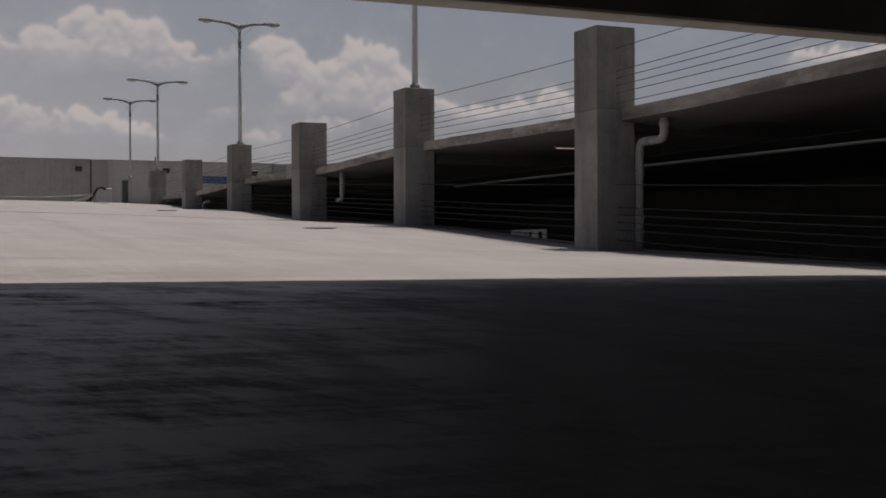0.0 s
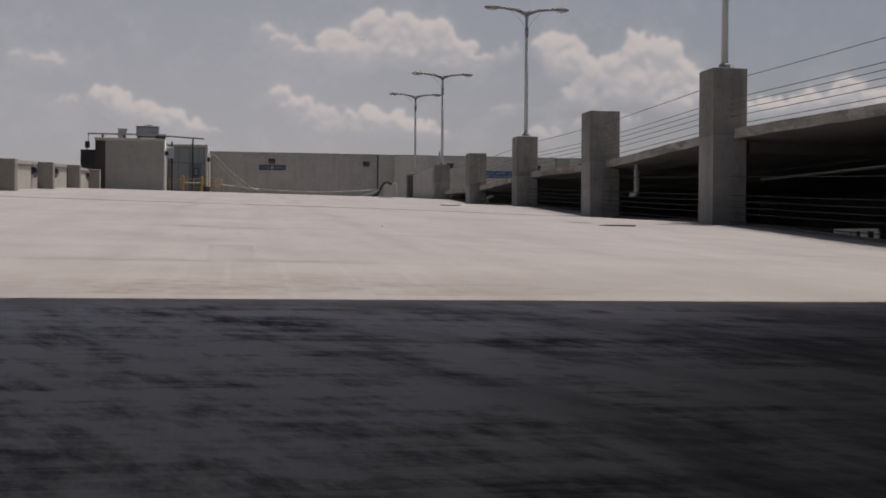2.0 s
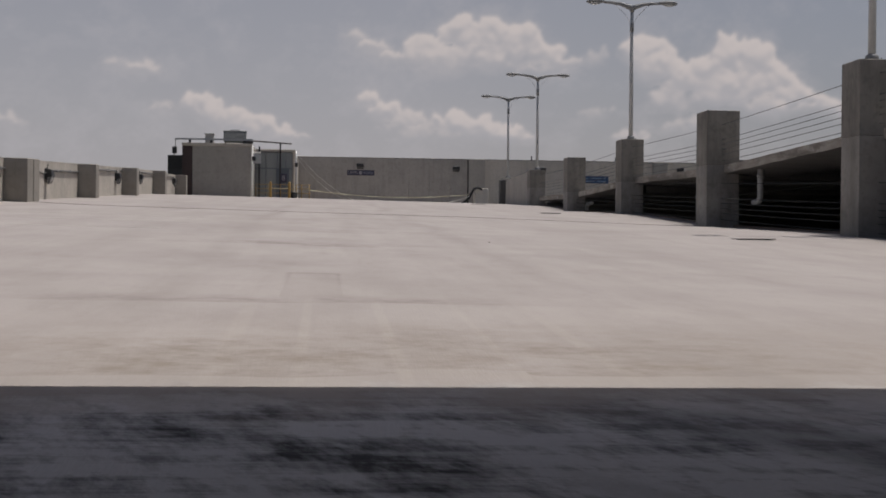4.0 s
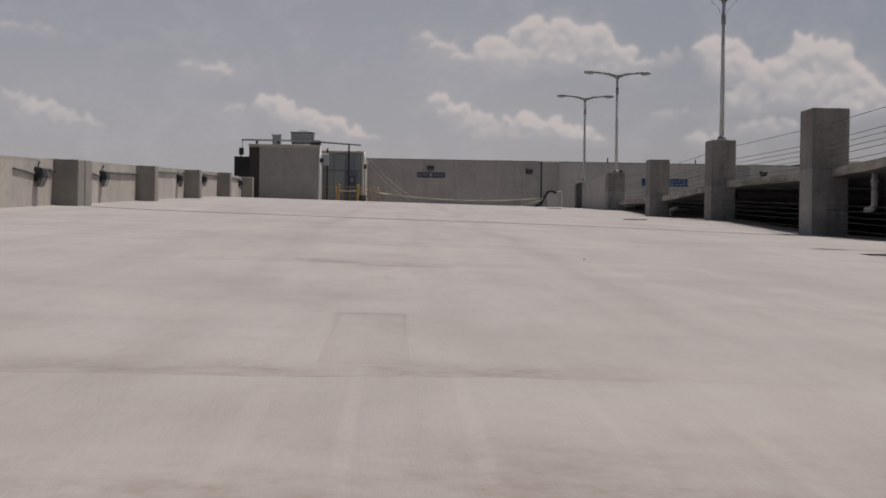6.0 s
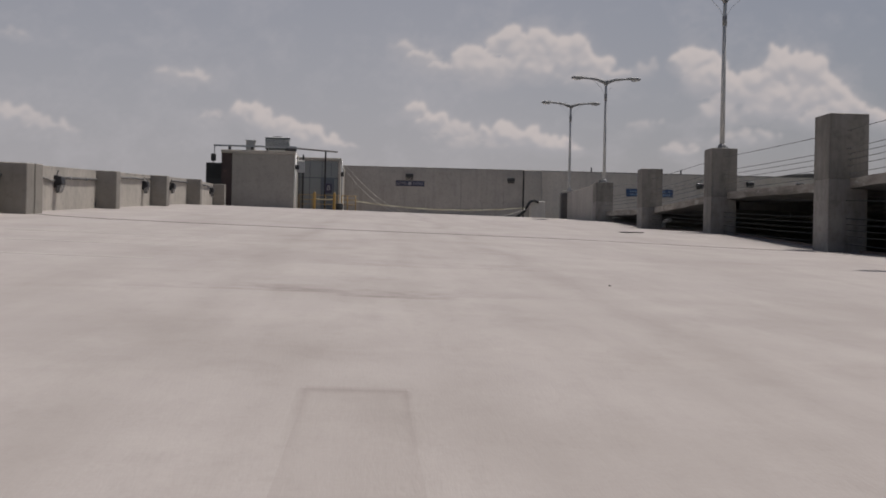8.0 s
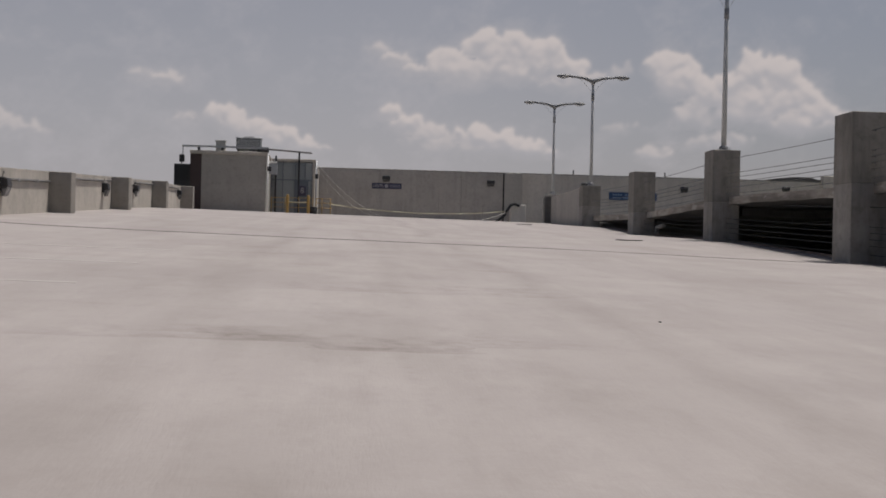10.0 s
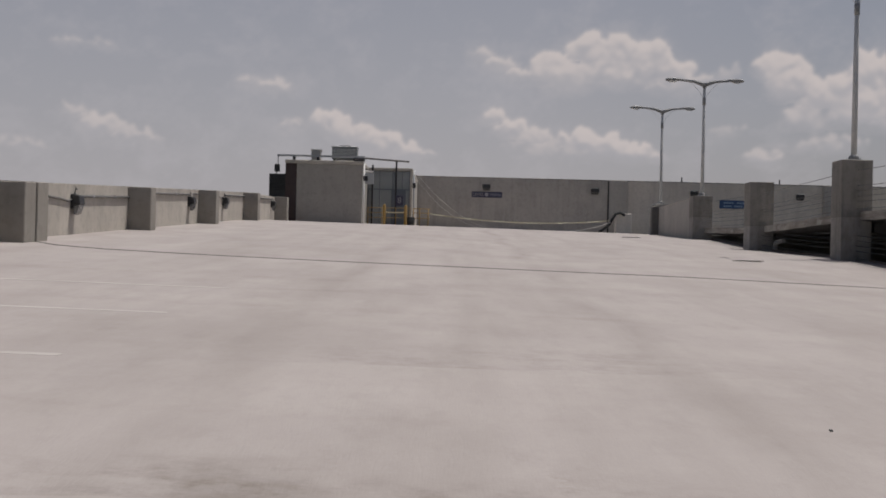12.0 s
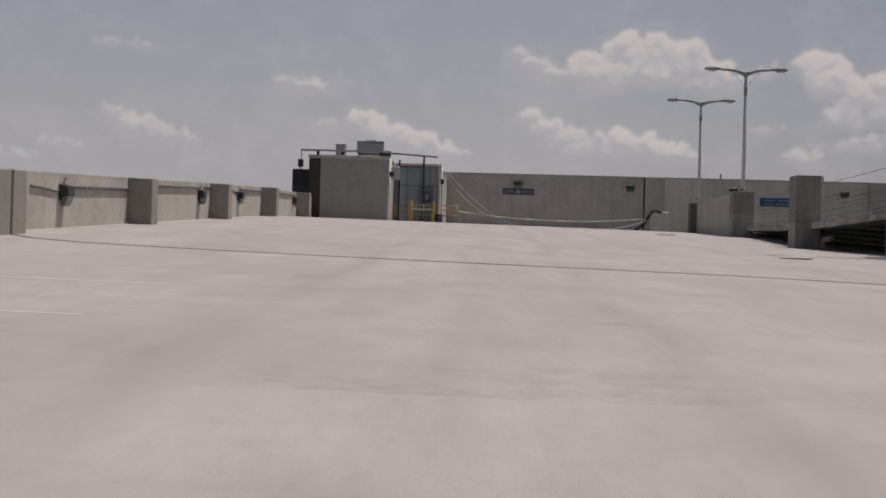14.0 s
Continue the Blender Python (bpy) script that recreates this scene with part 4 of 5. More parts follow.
# ---------------------------------------------------------------- lift lobby
def build_lobby():
    yf = 77.93
    zb, zt = 2.45, 6.13
    L = thing("lift_lobby", (-5.8, yf, zb), "square concrete lift lobby on the roof with a pale roof rim", "building")
    o = Vector((-5.8, yf, zb))

    def at(x0, x1, y0, y1, z0, z1, bevel=0.0):
        return boxed(x0 - o.x, x1 - o.x, y0 - o.y, y1 - o.y, z0 - o.z, z1 - o.z, bevel=bevel)

    part("front_wall", at(-7.58, -4.02, yf, yf + 0.3, zb, zt - 0.17, 0.02), M_LOBBY, L)
    part("side_wall", at(-4.3, -4.02, yf + 0.3, 86, zb, zt - 0.17), M_WALL, L)
    part("side_wall", at(-8.2, -7.9, yf + 0.32, 86, zb, zt - 0.17), M_WALL, L)
    part("rear_wall", at(-7.9, -4.3, 85.7, 86, zb, zt - 0.17), M_WALL, L)
    part("corner_panel", at(-8.2, -7.585, yf + 0.06, yf + 0.32, zb, zt - 0.03), M_MAROON, L, "dark maroon metal panel")
    part("roof_rim", at(-8.22, -3.96, yf - 0.06, 86.1, zt - 0.17, zt + 0.02, 0.02), M_PARAPET, L, "pale concrete roof rim")
    part("downpipe", tubed([Vector((-3.93, yf + 0.1, zb)) - o, Vector((-3.93, yf + 0.1, zt - 0.1)) - o], 0.055, 10), M_WHITE, L, "white corner pipe")
    part("plaque", tubed([Vector((-6.65, yf - 0.02, 4.25)) - o, Vector((-6.65, yf, 4.25)) - o], 0.16, 18), M_COL, L)
    part("plaque", at(-6.98, -6.88, yf - 0.015, yf, 4.1, 4.4), M_COL, L)
    part("lamp", at(-3.95, -3.72, yf - 0.1, yf + 0.2, 5.1, 5.35, 0.02), M_BLACK, L, "small black wall lamp")
    part("sign_box", at(-3.90, -3.42, yf + 0.4, yf + 0.5, 4.95, 5.55, 0.01), M_GALV, L)
    part("sign_lamp", at(-3.88, -3.44, yf + 0.3, yf + 0.5, 5.58, 5.68, 0.01), M_WHITE, L, "white strip lamp")

    # roof plant
    v = thing("roof_vent", (-6.60, yf + 0.6, zt + 0.02), "square grey sheet-metal roof vent", "roof vent")
    part("duct", boxed(-0.25, 0.25, -0.25, 0.25, 0, 0.55, bevel=0.01), M_PVC, v)
    part("cap", boxed(-0.29, 0.29, -0.29, 0.29, 0.55, 0.62, bevel=0.01), M_PVC, v)
    u = thing("cooling_unit", (-5.06, yf + 0.9, zt + 0.02), "grey ribbed cooling unit on the lobby roof", "air conditioner")
    part("case", boxed(-0.68, 0.68, -0.45, 0.45, 0.12, 0.78, bevel=0.03), M_UNIT, u)
    for k in range(7):
        part("louvre", boxed(-0.64, 0.64, -0.475, -0.45, 0.20 + 0.075 * k, 0.235 + 0.075 * k), M_POLE, u)
    part("lid", boxed(-0.72, 0.72, -0.49, 0.49, 0.78, 0.82, bevel=0.01), M_GALV, u)
    part("guard", tubed(arc([(-0.32, 0, 0.82), (-0.25, 0, 0.90), (0.25, 0, 0.90), (0.32, 0, 0.82)], 0.06), 0.02, 8), M_BLACK, u)
    for sx in (-0.55, 0.55):
        part("skid", boxed(sx - 0.06, sx + 0.06, -0.45, 0.45, 0, 0.12), M_BLACK, u)

    b = thing("roof_rail", (-8.65, yf + 0.05, zt), "long grey steel bar carried over the lobby roof", "steel bar")
    part("bar", boxed(0, 4.75, -0.05, 0.05, 0.20, 0.30), M_GALV, b)
    part("bar", tubed([(4.3, 0.3, 0.24), (5.1, 1.8, 0.32), (7.0, 4.0, 0.38)], 0.055, 8), M_CONDUIT, b)
    part("hook", tubed([(0.04, 0, 0.2), (0.04, 0, -0.22)], 0.025, 6), M_GALV, b)
    for x in (0.9, 2.2, 4.2):
        part("bracket", boxed(x - 0.06, x + 0.06, -0.06, 0.3, 0.02, 0.2), M_BLACK, b)
    part("motor", boxed(4.25, 4.75, -0.12, 0.3, 0.02, 0.2, bevel=0.03), M_BLACK, b, "black motor box")

    k = thing("louvred_cabinet", (-8.75, yf + 0.7, deck_z(-8, 77.9)), "black louvred cabinet beside the lobby", "cabinet")
    part("case", boxed(-0.38, 0.55, -0.3, 0.3, 0, 2.60, bevel=0.02), M_BLACK, k)
    for j in range(8):
        part("louvre", boxed(-0.36, 0.5, -0.33, -0.30, 1.70 + 0.1 * j, 1.75 + 0.1 * j), M_TAR, k)
    part("mast", tubed([(-0.02, 0, 2.6), (-0.02, 0, 3.0)], 0.03, 8), M_BLACK, k)
    part("siren", boxed(-0.14, 0.14, -0.12, 0.12, 2.72, 3.15, bevel=0.04), M_BLACK, k)


M_UNIT = plain("unit_green_grey", (0.20, 0.215, 0.21), 0.5, 0.3, (0.12, 0.12, 0.12))


def build_glass_lobby():
    yg = 82.0
    zb = deck_z(-2.6, yg) - 0.05
    zt = 6.13
    g = thing("glazed_lobby", (-2.6, yg, zb), "glazed stair lobby with steel posts and a concrete rim", "building")
    o = Vector((-2.6, yg, zb))

    def at(x0, x1, y0, y1, z0, z1, bevel=0.0):
        return boxed(x0 - o.x, x1 - o.x, y0 - o.y, y1 - o.y, z0 - o.z, z1 - o.z, bevel=bevel)

    part("roof", at(-4.0, -1.40, yg - 0.08, FAR_Y - 0.02, zt - 0.16, zt, 0.02), M_PARAPET, g, "pale concrete roof rim")
    part("rear_wall", at(-4.0, -1.6, 88.0, 88.2, zb, zt - 0.16), M_WALL, g)
    part("side_wall", at(-1.60, -1.44, yg + 0.1, FAR_Y - 0.02, zb, zt - 0.16), M_WALL, g)
    part("corner_post", at(-1.56, -1.42, yg - 0.05, yg + 0.09, zb, zt - 0.16, 0.01), M_PARAPET, g)
    for x in (-3.72, -2.36):
        part("post", at(x - 0.05, x + 0.05, yg - 0.1, yg, zb, zt + (0.40 if x > -3 else 0.16), 0.008), M_BLACK, g, "dark steel post")
    xs = (-3.98, -3.3, -2.55, -2.0, -1.58)
    for a, b in zip(xs, xs[1:]):
        for z0, z1 in ((zb + 0.1, 4.85), (4.92, zt - 0.2)):
            p = part("pane", at(a + 0.03, b - 0.03, yg + 0.02, yg + 0.035, z0, z1), M_GLASS, g)
            p.visible_shadow = False
    for x in xs:
        part("mullion", at(x - 0.025, x + 0.025, yg, yg + 0.06, zb, zt - 0.17), M_DOOR, g)
    part("transom", at(-3.98, -1.58, yg - 0.004, yg + 0.064, 4.85, 4.92), M_DOOR, g)
    d = part("door", at(-2.62, -1.78, yg - 0.09, yg - 0.03, zb + 0.02, 4.88, 0.01), M_DOOR, g, "blue-grey door with a level number")
    part("number_plate", at(-2.36, -1.92, yg - 0.12, yg - 0.092, 3.95, 4.55, 0.01), M_BLUE, d)
    letters("8", 0.46, g, M_SIGN_FADED, (-2.14 - o.x, -0.126, 4.25 - zb), "level_number")
    part("side_lamp", at(-1.40, -1.22, yg - 0.15, yg + 0.05, 5.0, 5.28, 0.02), M_BLACK, g, "black wall lamp")
    part("corner_pipe", tubed([Vector((-1.33, yg, zb)) - o, Vector((-1.33, yg, zt - 0.1)) - o], 0.045, 8), M_GALV, g)


def build_bollard_rails():
    yb = 80.6
    for x in (-2.92, -1.72):
        z = deck_z(x, yb)
        b = thing("bollard", (x, yb, z), "yellow painted steel bollard with a domed top", "bollard", "yellow bollards")
        part("tube", tubed([(0, 0, 0), (0, 0, 1.08), (0, 0, 1.14), (0, 0, 1.17)], [0.088, 0.088, 0.065, 0.02], 14), M_YELLOW, b)
        part("base_ring", tubed([(0, 0, 0), (0, 0, 0.03)], 0.16, 14), M_YELLOW, b)
    z = deck_z(-1.0, 81.4)
    r = thing("guard_rail", (-0.75, 81.4, z), "yellow pipe guard rail in front of the lobby", "guard rail")
    for x in (-0.55, -0.2, 0.3):
        part("post", tubed([(x, 0, 0), (x, 0, 1.02)], 0.028, 8), M_YELLOW, r)
    for h in (0.45, 0.75, 1.0):
        part("rail", tubed([(-0.58, 0, h), (0.42, 0, h)], 0.018, 8), M_YELLOW, r)
    z = deck_z(-3.4, 81.2)
    r = thing("guard_rail", (-3.2, 81.3, z), "yellow pipe guard rail in front of the lobby", "guard rail")
    for x in (-0.7, 0.1, 0.9, 1.7):
        part("post", tubed([(x, 0, 0), (x, 0, 1.0)], 0.016, 8), M_YELLOW, r)
    for h in (0.42, 0.70, 0.98):
        part("rail", tubed([(-0.72, 0, h), (1.75, 0, h)], 0.013, 8), M_YELLOW, r)
    z = deck_z(-1.6, 81)
    k = thing("rubbish_bin", (-1.45, 81.0, z), "low black rubbish bin beside a bollard", "bin")
    part("body", tubed([(0, 0, 0), (0, 0, 0.42)], [0.22, 0.26], 14), M_TAR, k)
    part("lid", tubed([(0, 0, 0.42), (0, 0, 0.50)], [0.28, 0.2], 14), M_TAR, k)


def sagging(a, b, sag, n=16):
    a, b = Vector(a), Vector(b)
    return [a.lerp(b, i / n) - Vector((0, 0, sag * 4 * (i / n) * (1 - i / n))) for i in range(n + 1)]


def build_ropes():
    obj("rope", tubed(sagging((-1.35, 88, 6.25), (3.4, 91.5, deck_z(3.4, 91.5) + 0.05), 0.55), 0.010, 6), M_ROPE, "pale rope sagging from the lobby roof to the deck", "rope", "ropes")
    obj("rope", tubed(sagging((-1.3, 88, 5.85), (3.32, 91.5, deck_z(3.32, 91.5) + 0.05), 0.72), 0.009, 6), M_ROPE, "pale rope sagging from the lobby roof to the deck", "rope", "ropes")
    obj("rope", tubed(sagging((11.35, 91.3, 3.6), (8.6, 91.0, deck_z(8.6, 91) + 0.06), 0.12), 0.03, 6), M_ROPE, "pale rope running from a concrete block down to the deck", "rope", "ropes")
    for a, b, sag in (((-0.7, 90, 3.85), (11.3, 91.4, 3.70), 0.36), ((-2.92, 80.6, 3.55), (-1.72, 80.6, 3.55), 0.04)):
        pts = sagging(a, b, sag, 40)
        bm = bmesh.new()
        prev = None
        for i, p in enumerate(pts):
            tw = 0.5 * math.sin(i * 0.9)
            d = Vector((0, math.sin(tw) * 0.03, math.cos(tw) * 0.03))
            t = Vector((0, 0.002, 0))
            row = [bm.verts.new(q) for q in (p - d - t, p + d - t, p + d + t, p - d + t)]
            if prev:
                for k in range(4):
                    bm.faces.new((prev[k], prev[(k + 1) % 4], row[(k + 1) % 4], row[k]))
            prev = row
        obj("caution_ribbon", bm, M_RIBBON, "yellow and white caution ribbon strung low before the wall", "caution ribbon", "caution ribbons")


# ---------------------------------------------------------------- clouds, far beyond the roof
def cloud_heaps():
    """Heaps of cloud: bearing and height in degrees, half width, half height, body (1 dense, under 0.6 thin)."""
    out = []

    def heap(az, el, rx, ry, body=1.0):
        out.append((az, el, rx, ry, body))

    # long broken bank, with a wisp trailing from it
    heap(1.5, 10.0, 0.7, 0.32, 0.6), heap(2.5, 9.5, 0.7, 0.34, 0.75), heap(3.3, 9.0, 0.6, 0.3, 0.8)
    heap(4.9, 9.35, 0.95, 0.72), heap(5.6, 8.9, 1.3, 0.75), heap(6.6, 10.2, 1.0, 0.68), heap(8.0, 10.1, 1.2, 0.80), heap(9.5, 9.8, 1.1, 0.80)
    heap(10.7, 9.2, 0.9, 0.62), heap(8.2, 9.1, 1.9, 0.70), heap(11.7, 8.8, 0.7, 0.36, 0.75), heap(10.5, 8.4, 1.5, 0.4, 0.6), heap(13.3, 9.0, 0.6, 0.5, 0.45)
    # low bank under it
    heap(2.2, 6.9, 0.5, 0.38), heap(2.9, 6.35, 0.7, 0.42), heap(4.0, 6.1, 0.9, 0.44, 0.8), heap(6.3, 5.9, 1.1, 0.56), heap(7.6, 5.7, 1.2, 0.60), heap(8.9, 5.35, 1.0, 0.50), heap(9.8, 5.1, 0.6, 0.25, 0.8)
    heap(5.6, 5.3, 2.6, 0.45, 0.5), heap(3.8, 5.5, 1.4, 0.4, 0.45)
    # tall heaped cumulus
    heap(15.5, 9.4, 0.75, 0.72), heap(16.2, 8.6, 0.9, 0.8), heap(17.4, 8.0, 1.0, 0.72), heap(18.4, 8.3, 0.9, 0.70), heap(19.7, 9.1, 0.85, 0.78), heap(20.8, 8.7, 0.95, 0.80)
    heap(21.7, 8.0, 0.9, 0.72), heap(22.6, 7.2, 1.0, 0.6), heap(19.8, 7.5, 1.9, 0.8), heap(17.2, 7.0, 1.5, 0.6, 0.75), heap(21.4, 6.6, 2.0, 0.55, 0.8), heap(18.0, 5.7, 2.0, 0.5, 0.55), heap(15.0, 5.0, 1.0, 0.35, 0.6)
    heap(24.0, 6.6, 1.0, 0.42), heap(25.6, 6.3, 1.2, 0.45), heap(27.6, 6.5, 1.2, 0.5), heap(29.4, 6.9, 0.9, 0.6), heap(30.6, 6.4, 1.2, 0.5), heap(34.0, 5.5, 2.6, 0.5), heap(41.8, 8.6, 1.3, 0.5), heap(43.8, 8.4, 1.3, 0.5), heap(13.2, 6.3, 1.0, 0.35, 0.45)
    # smaller ones on the other hand
    heap(-6.4, 6.5, 0.7, 0.50), heap(-5.4, 6.2, 0.9, 0.60), heap(-4.3, 5.9, 0.9, 0.58), heap(-3.2, 5.6, 0.9, 0.54), heap(-2.1, 5.2, 0.8, 0.42), heap(-1.2, 5.0, 0.6, 0.2, 0.8), heap(-7.9, 6.2, 0.5, 0.22, 0.6)
    heap(-8.7, 8.1, 0.9, 0.36, 0.72), heap(-10.0, 8.25, 0.9, 0.2, 0.5), heap(-18.0, 6.5, 0.6, 0.34, 0.6), heap(-16.7, 5.9, 1.0, 0.52, 0.72), heap(-15.3, 5.4, 1.0, 0.42, 0.6), heap(-14.3, 5.2, 0.7, 0.2, 0.5)
    heap(-18.3, 9.6, 0.6, 0.22, 0.5), heap(-16.8, 9.5, 0.8, 0.2, 0.38), heap(-22.3, 4.2, 1.4, 0.35, 0.6), heap(-20.0, 4.7, 1.2, 0.3, 0.45)
    return out


def build_clouds():
    """A curved sheet of sky 2.4 km off that carries the clouds; between them it is clear."""
    R, step = 2400.0, 0.085
    az = np.concatenate([np.arange(-180, -30, 2.0), np.arange(-30, 48, step), np.arange(48, 181, 2.0)])
    el = np.concatenate([np.arange(-1.5, 2.5, 0.5), np.arange(2.5, 12.5, step), np.arange(12.5, 40.1, 1.25)])
    na, ne = len(az) - 1, len(el) - 1
    A, E = np.meshgrid(az, el)

    def lattice(scale, seed, stretch=1.0):
        """Smooth value noise on the (azimuth, elevation) plane."""
        rng = np.random.RandomState(seed)
        g = rng.rand(256, 256)
        u, v = (A + 190) * scale, (E + 20) * scale * stretch
        iu, iv = np.floor(u).astype(int), np.floor(v).astype(int)
        fu, fv = u - iu, v - iv
        fu, fv = fu * fu * (3 - 2 * fu), fv * fv * (3 - 2 * fv)
        p = lambda i, j: g[(iv + j) % 256, (iu + i) % 256]
        return (p(0, 0) * (1 - fu) + p(1, 0) * fu) * (1 - fv) + (p(0, 1) * (1 - fu) + p(1, 1) * fu) * fv

    fbm = sum(lattice(s, 11 + i, 1.35) * w for i, (s, w) in enumerate(((0.55, 0.36), (1.1, 0.26), (2.2, 0.18), (4.4, 0.12), (7.5, 0.08))))
    wx = sum((lattice(s, 71 + i) - 0.5) * w for i, (s, w) in enumerate(((0.9, 0.55), (2.1, 0.34), (4.6, 0.16))))
    wy = sum((lattice(s, 81 + i) - 0.5) * w for i, (s, w) in enumerate(((0.9, 0.35), (2.1, 0.28), (4.6, 0.16))))
    AW, EW = A + wx, E + wy
    # every heap is a crowd of round billows, small ones along its crown
    rng = np.random.RandomState(5)
    high, cover, side, amp = np.zeros_like(A), np.zeros_like(A), np.zeros_like(A), np.zeros_like(A)
    for a, e, rx, ry, body in cloud_heaps():
        dx, dy = (A - a) / rx, (E - e) / ry
        c = body * np.exp(-0.55 * (dx * dx + dy * dy))
        side = np.where(c > cover, dy, side)
        cover = np.maximum(cover, c)
        for k in range(int(12 + 16 * rx)):
            t = rng.uniform(0, 2 * math.pi)
            q = math.sqrt(rng.uniform(0, 1))
            r = ry * (rng.uniform(0.5, 0.8) if k < 4 else rng.uniform(0.20, 0.48))
            ca, ce = a + math.cos(t) * q * rx * 0.95, e + math.sin(t) * q * (ry - 0.5 * r)
            j0, j1 = np.searchsorted(el, (ce - r - 0.8, ce + r + 0.8))
            i0, i1 = np.searchsorted(az, (ca - r - 0.8, ca + r + 0.8))
            win = (slice(j0, j1), slice(i0, i1))
            dd = 1.0 - ((AW[win] - ca) ** 2 + (EW[win] - ce) ** 2) / (r * r)
            hh = np.sqrt(np.clip(dd, 0, None)) * r + 0.30 * ry * (1 - q * q) * (dd > 0)
            take = hh > high[win]
            high[win] = np.where(take, hh, high[win])
            soft_body = np.clip(dd * 2.2, 0, 1) * body
            amp[win] = np.maximum(amp[win], soft_body)
    fine = sum((lattice(s, 91 + i) - 0.5) * w for i, (s, w) in enumerate(((3.0, 0.16), (6.0, 0.09))))
    high = high + fine * (high > 0)

    def smooth(q, times):
        for _ in range(times):
            q = (q + np.roll(q, 1, 0) + np.roll(q, -1, 0) + np.roll(q, 1, 1) + np.roll(q, -1, 1)) / 5
        return q

    # crisp crowns, undersides that melt into the haze
    crisp, melted = smooth(amp, 2), smooth(amp, 26)
    low = np.clip(0.25 - side, 0, 1)
    thick = crisp * (1 - low) + np.minimum(melted * 1.05, 1) * low
    thick = np.clip(thick * 1.15 + 0.35 * (fbm - 0.5) * (thick > 0.02), 0, 1)
    thick = thick * np.clip(0.62 + 0.6 * thick, 0, 1)
    # the sun stands high: crowns shine, folds and undersides are grey
    hs = smooth(high, 2)
    gu = (np.roll(hs, -1, 0) - np.roll(hs, 1, 0)) / (2 * step)
    gr = (np.roll(hs, -1, 1) - np.roll(hs, 1, 1)) / (2 * step)
    lit = (-0.80 * gu - 0.12 * gr + 0.50) / np.sqrt(1 + gu * gu + gr * gr)
    load = np.zeros_like(A)
    body_ = smooth(amp, 3)
    for k in range(1, 10):
        load += np.roll(np.roll(body_, -2 * k, axis=0), -k // 2, axis=1)
    relief = -0.10 + 0.86 * smooth(np.clip(lit, -0.3, 1.2), 1) + 0.45 * np.exp(-0.16 * load) - 0.16 * np.clip(-side, 0, 1.5)
    relief = np.clip(0.5 + 0.5 * np.tanh(1.9 * (relief - 0.5)), 0, 1)
    # pale grey sheets of thin cloud about the heaps
    sheet = np.clip((cover * 0.9 + 0.75 * (fbm - 0.5) - 0.10) / 0.7, 0, 1) * 0.55
    # summer haze: dense near the horizon, thinning upwards and towards the right
    veil = np.clip(1.0 - E / 38.0, 0, 1) ** 1.3 * (0.80 - 0.36 * np.clip((A - 4) / 28, 0, 1) * np.clip((150 - A) / 60, 0, 1)) + 0.22 * np.clip(fbm - 0.45, 0, 1)
    # thinned behind, out of view, to keep faces turned that way darker
    veil = veil * (1 - 0.6 * np.clip((np.abs(A - 10) - 70) / 40, 0, 1))
    veil = np.clip(veil, 0, 1)
    fade = np.clip((40 - E) / 14, 0, 1)
    ra, re = np.radians(A), np.radians(E)
    P3 = np.stack([R * np.sin(ra) * np.cos(re), R * np.cos(ra) * np.cos(re), R * np.sin(re)], -1).reshape(-1, 3)
    ii = np.arange(ne)[:, None] * (na + 1) + np.arange(na)[None, :]
    F = np.stack([ii, ii + 1, ii + na + 2, ii + na + 1], -1).reshape(-1, 4)
    me = bpy.data.meshes.new("cloud_backdrop")
    me.from_pydata(P3.tolist(), [], F.tolist())
    for name, data in (("thick", thick * fade), ("relief", relief), ("veil", veil * fade), ("sheet", sheet * fade)):
        at = me.attributes.new(name, "FLOAT", "POINT")
        at.data.foreach_set("value", data.ravel().astype(np.float32))
    m = bpy.data.materials.new("cloud_sheet")
    m.use_nodes = True
    n, l = m.node_tree.nodes, m.node_tree.links
    n.clear()

    def attr(name):
        q = n.new("ShaderNodeAttribute")
        q.attribute_name = name
        return q.outputs["Fac"]

    col = blend(n, l, attr("relief"), CLOUD_LOW, CLOUD_HIGH)
    em = n.new("ShaderNodeEmission")
    l.new(col, em.inputs["Color"])
    em.inputs["Strength"].default_value = 1.0
    ve = n.new("ShaderNodeEmission")
    ve.inputs["Color"].default_value = (*CLOUD_VEIL, 1)
    tr = n.new("ShaderNodeBsdfTransparent")
    m1, m2, m3 = (n.new("ShaderNodeMixShader") for _ in range(3))
    sh = n.new("ShaderNodeEmission")
    sh.inputs["Color"].default_value = (*CLOUD_LOW, 1)
    l.new(attr("veil"), m1.inputs[0]), l.new(tr.outputs[0], m1.inputs[1]), l.new(ve.outputs[0], m1.inputs[2])
    l.new(math_node(n, l, "MULTIPLY", attr("thick"), 0.95), m2.inputs[0]), l.new(m3.outputs[0], m2.inputs[1]), l.new(em.outputs[0], m2.inputs[2])
    l.new(attr("sheet"), m3.inputs[0]), l.new(m1.outputs[0], m3.inputs[1]), l.new(sh.outputs[0], m3.inputs[2])
    out = n.new("ShaderNodeOutputMaterial")
    l.new(m2.outputs[0], out.inputs["Surface"])
    me.materials.append(m)
    for p in me.polygons:
        p.use_smooth = True
    tagged(new("backdrop", me), "white and grey cumulus clouds in a hazy summer sky", "sky", kind="structure")


CLOUD_LOW, CLOUD_HIGH, CLOUD_VEIL = (0.500, 0.488, 0.505), (0.765, 0.685, 0.645), (0.625, 0.594, 0.608)

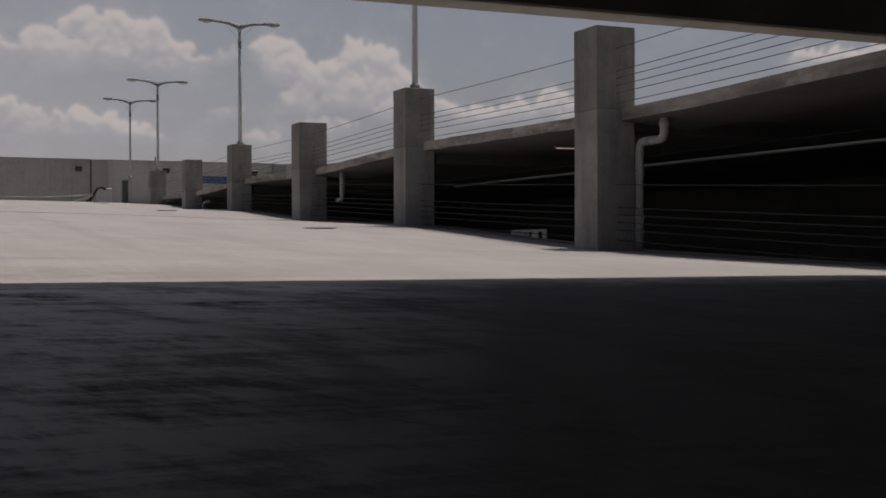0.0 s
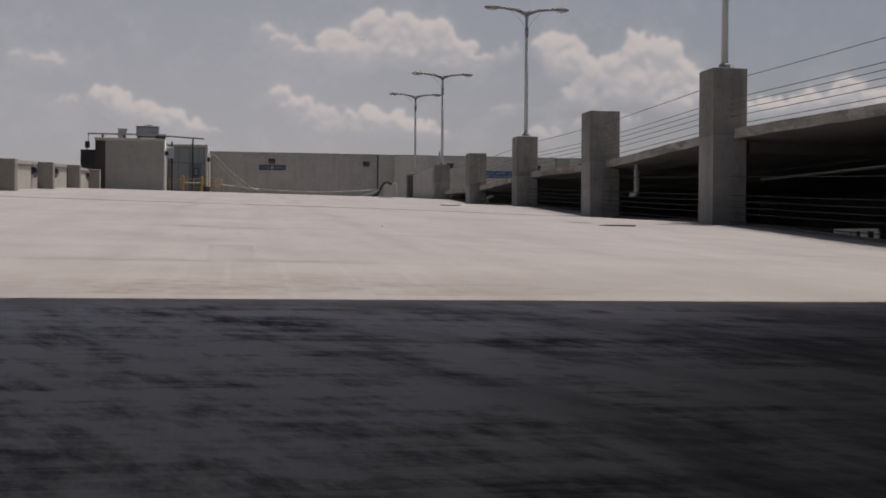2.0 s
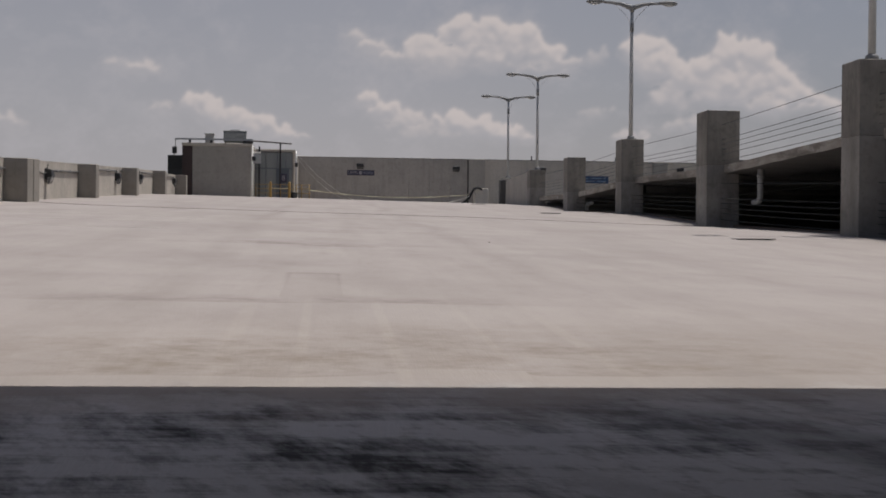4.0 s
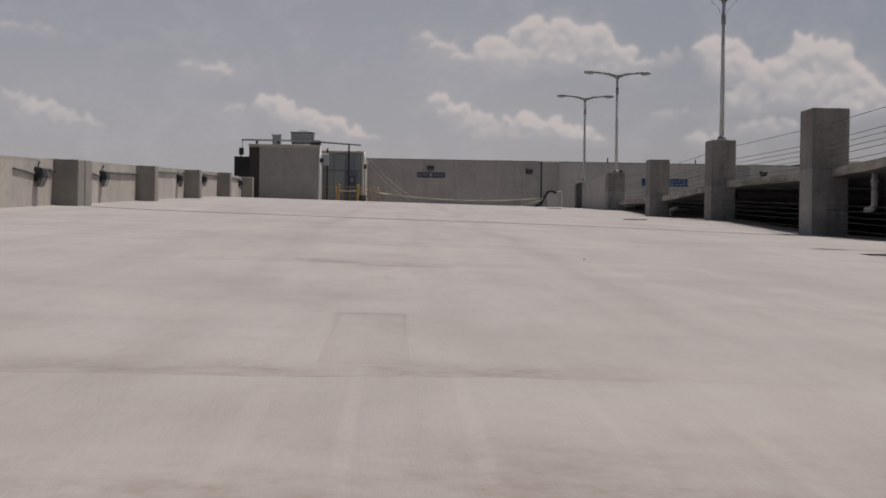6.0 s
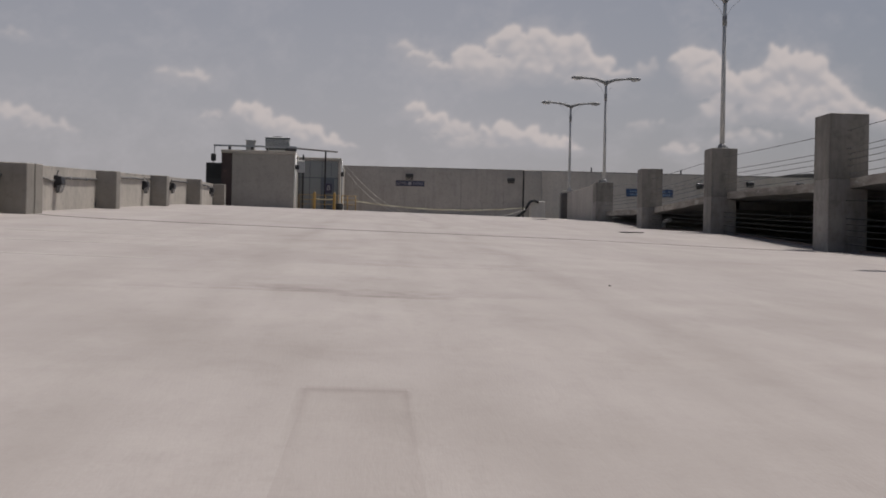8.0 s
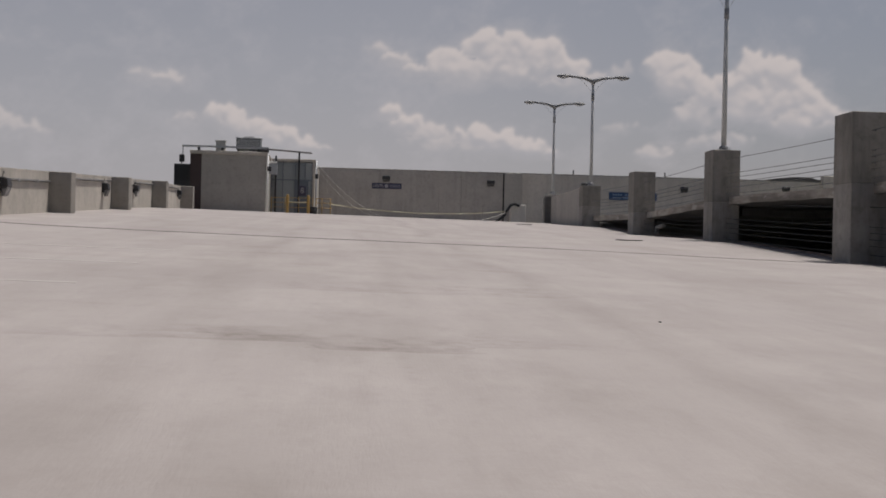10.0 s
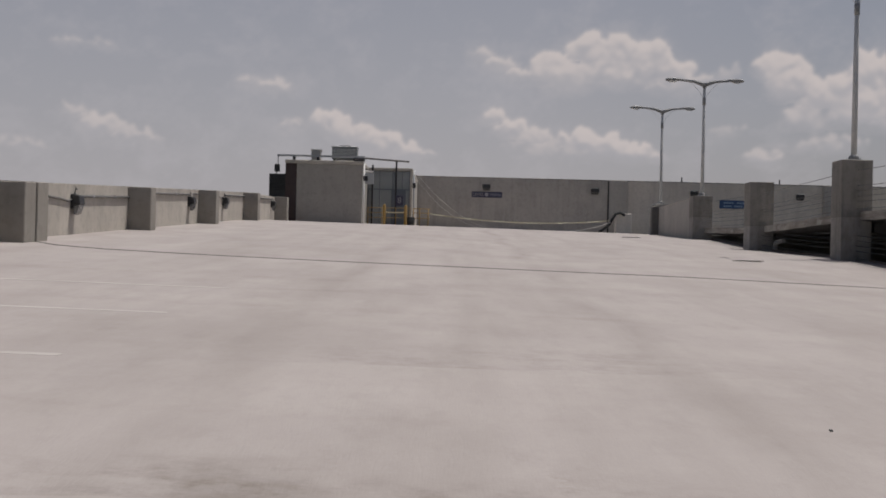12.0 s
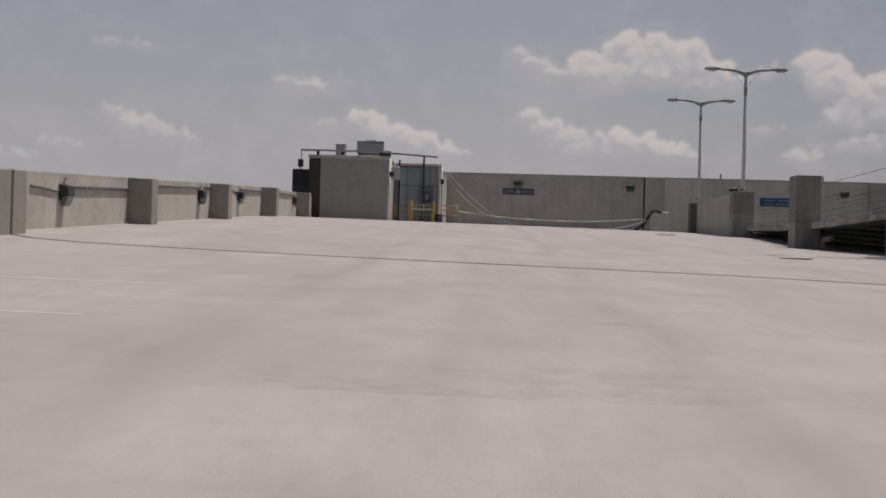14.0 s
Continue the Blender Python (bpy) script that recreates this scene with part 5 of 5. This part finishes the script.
build_ground()
build_deck()
build_deck_marks()
for yd in (24.8, 43.1, 61.3):
    build_drain(yd)
build_parapet()
for yl, yt in ((15.6, 19.6), (24.0, 20.2), (35.8, 37.15), (41.9, 46.5), (53.85, 47.05), (59.7, 64.1), (71.8, 64.65)):
    build_floodlight(yl, yt, 1.0 if yl > 50 else 0.88)
for kc in range(6):
    build_column(kc)
build_roof_slab()
build_cables()
build_lower_bay()
build_pipes()
build_slatted_frame()
build_deck_overhead()
build_lamps()
build_end_wall()
build_far_wall()
for xl, zl in ((3.21, 5.82), (10.53, 5.72), (17.22, 5.72), (24.36, 5.65), (28.1, 5.85), (31.8, 5.85)):
    build_wall_pack(xl, zl)
build_signs()
build_lobby()
build_glass_lobby()
build_bollard_rails()
build_ropes()
build_clouds()
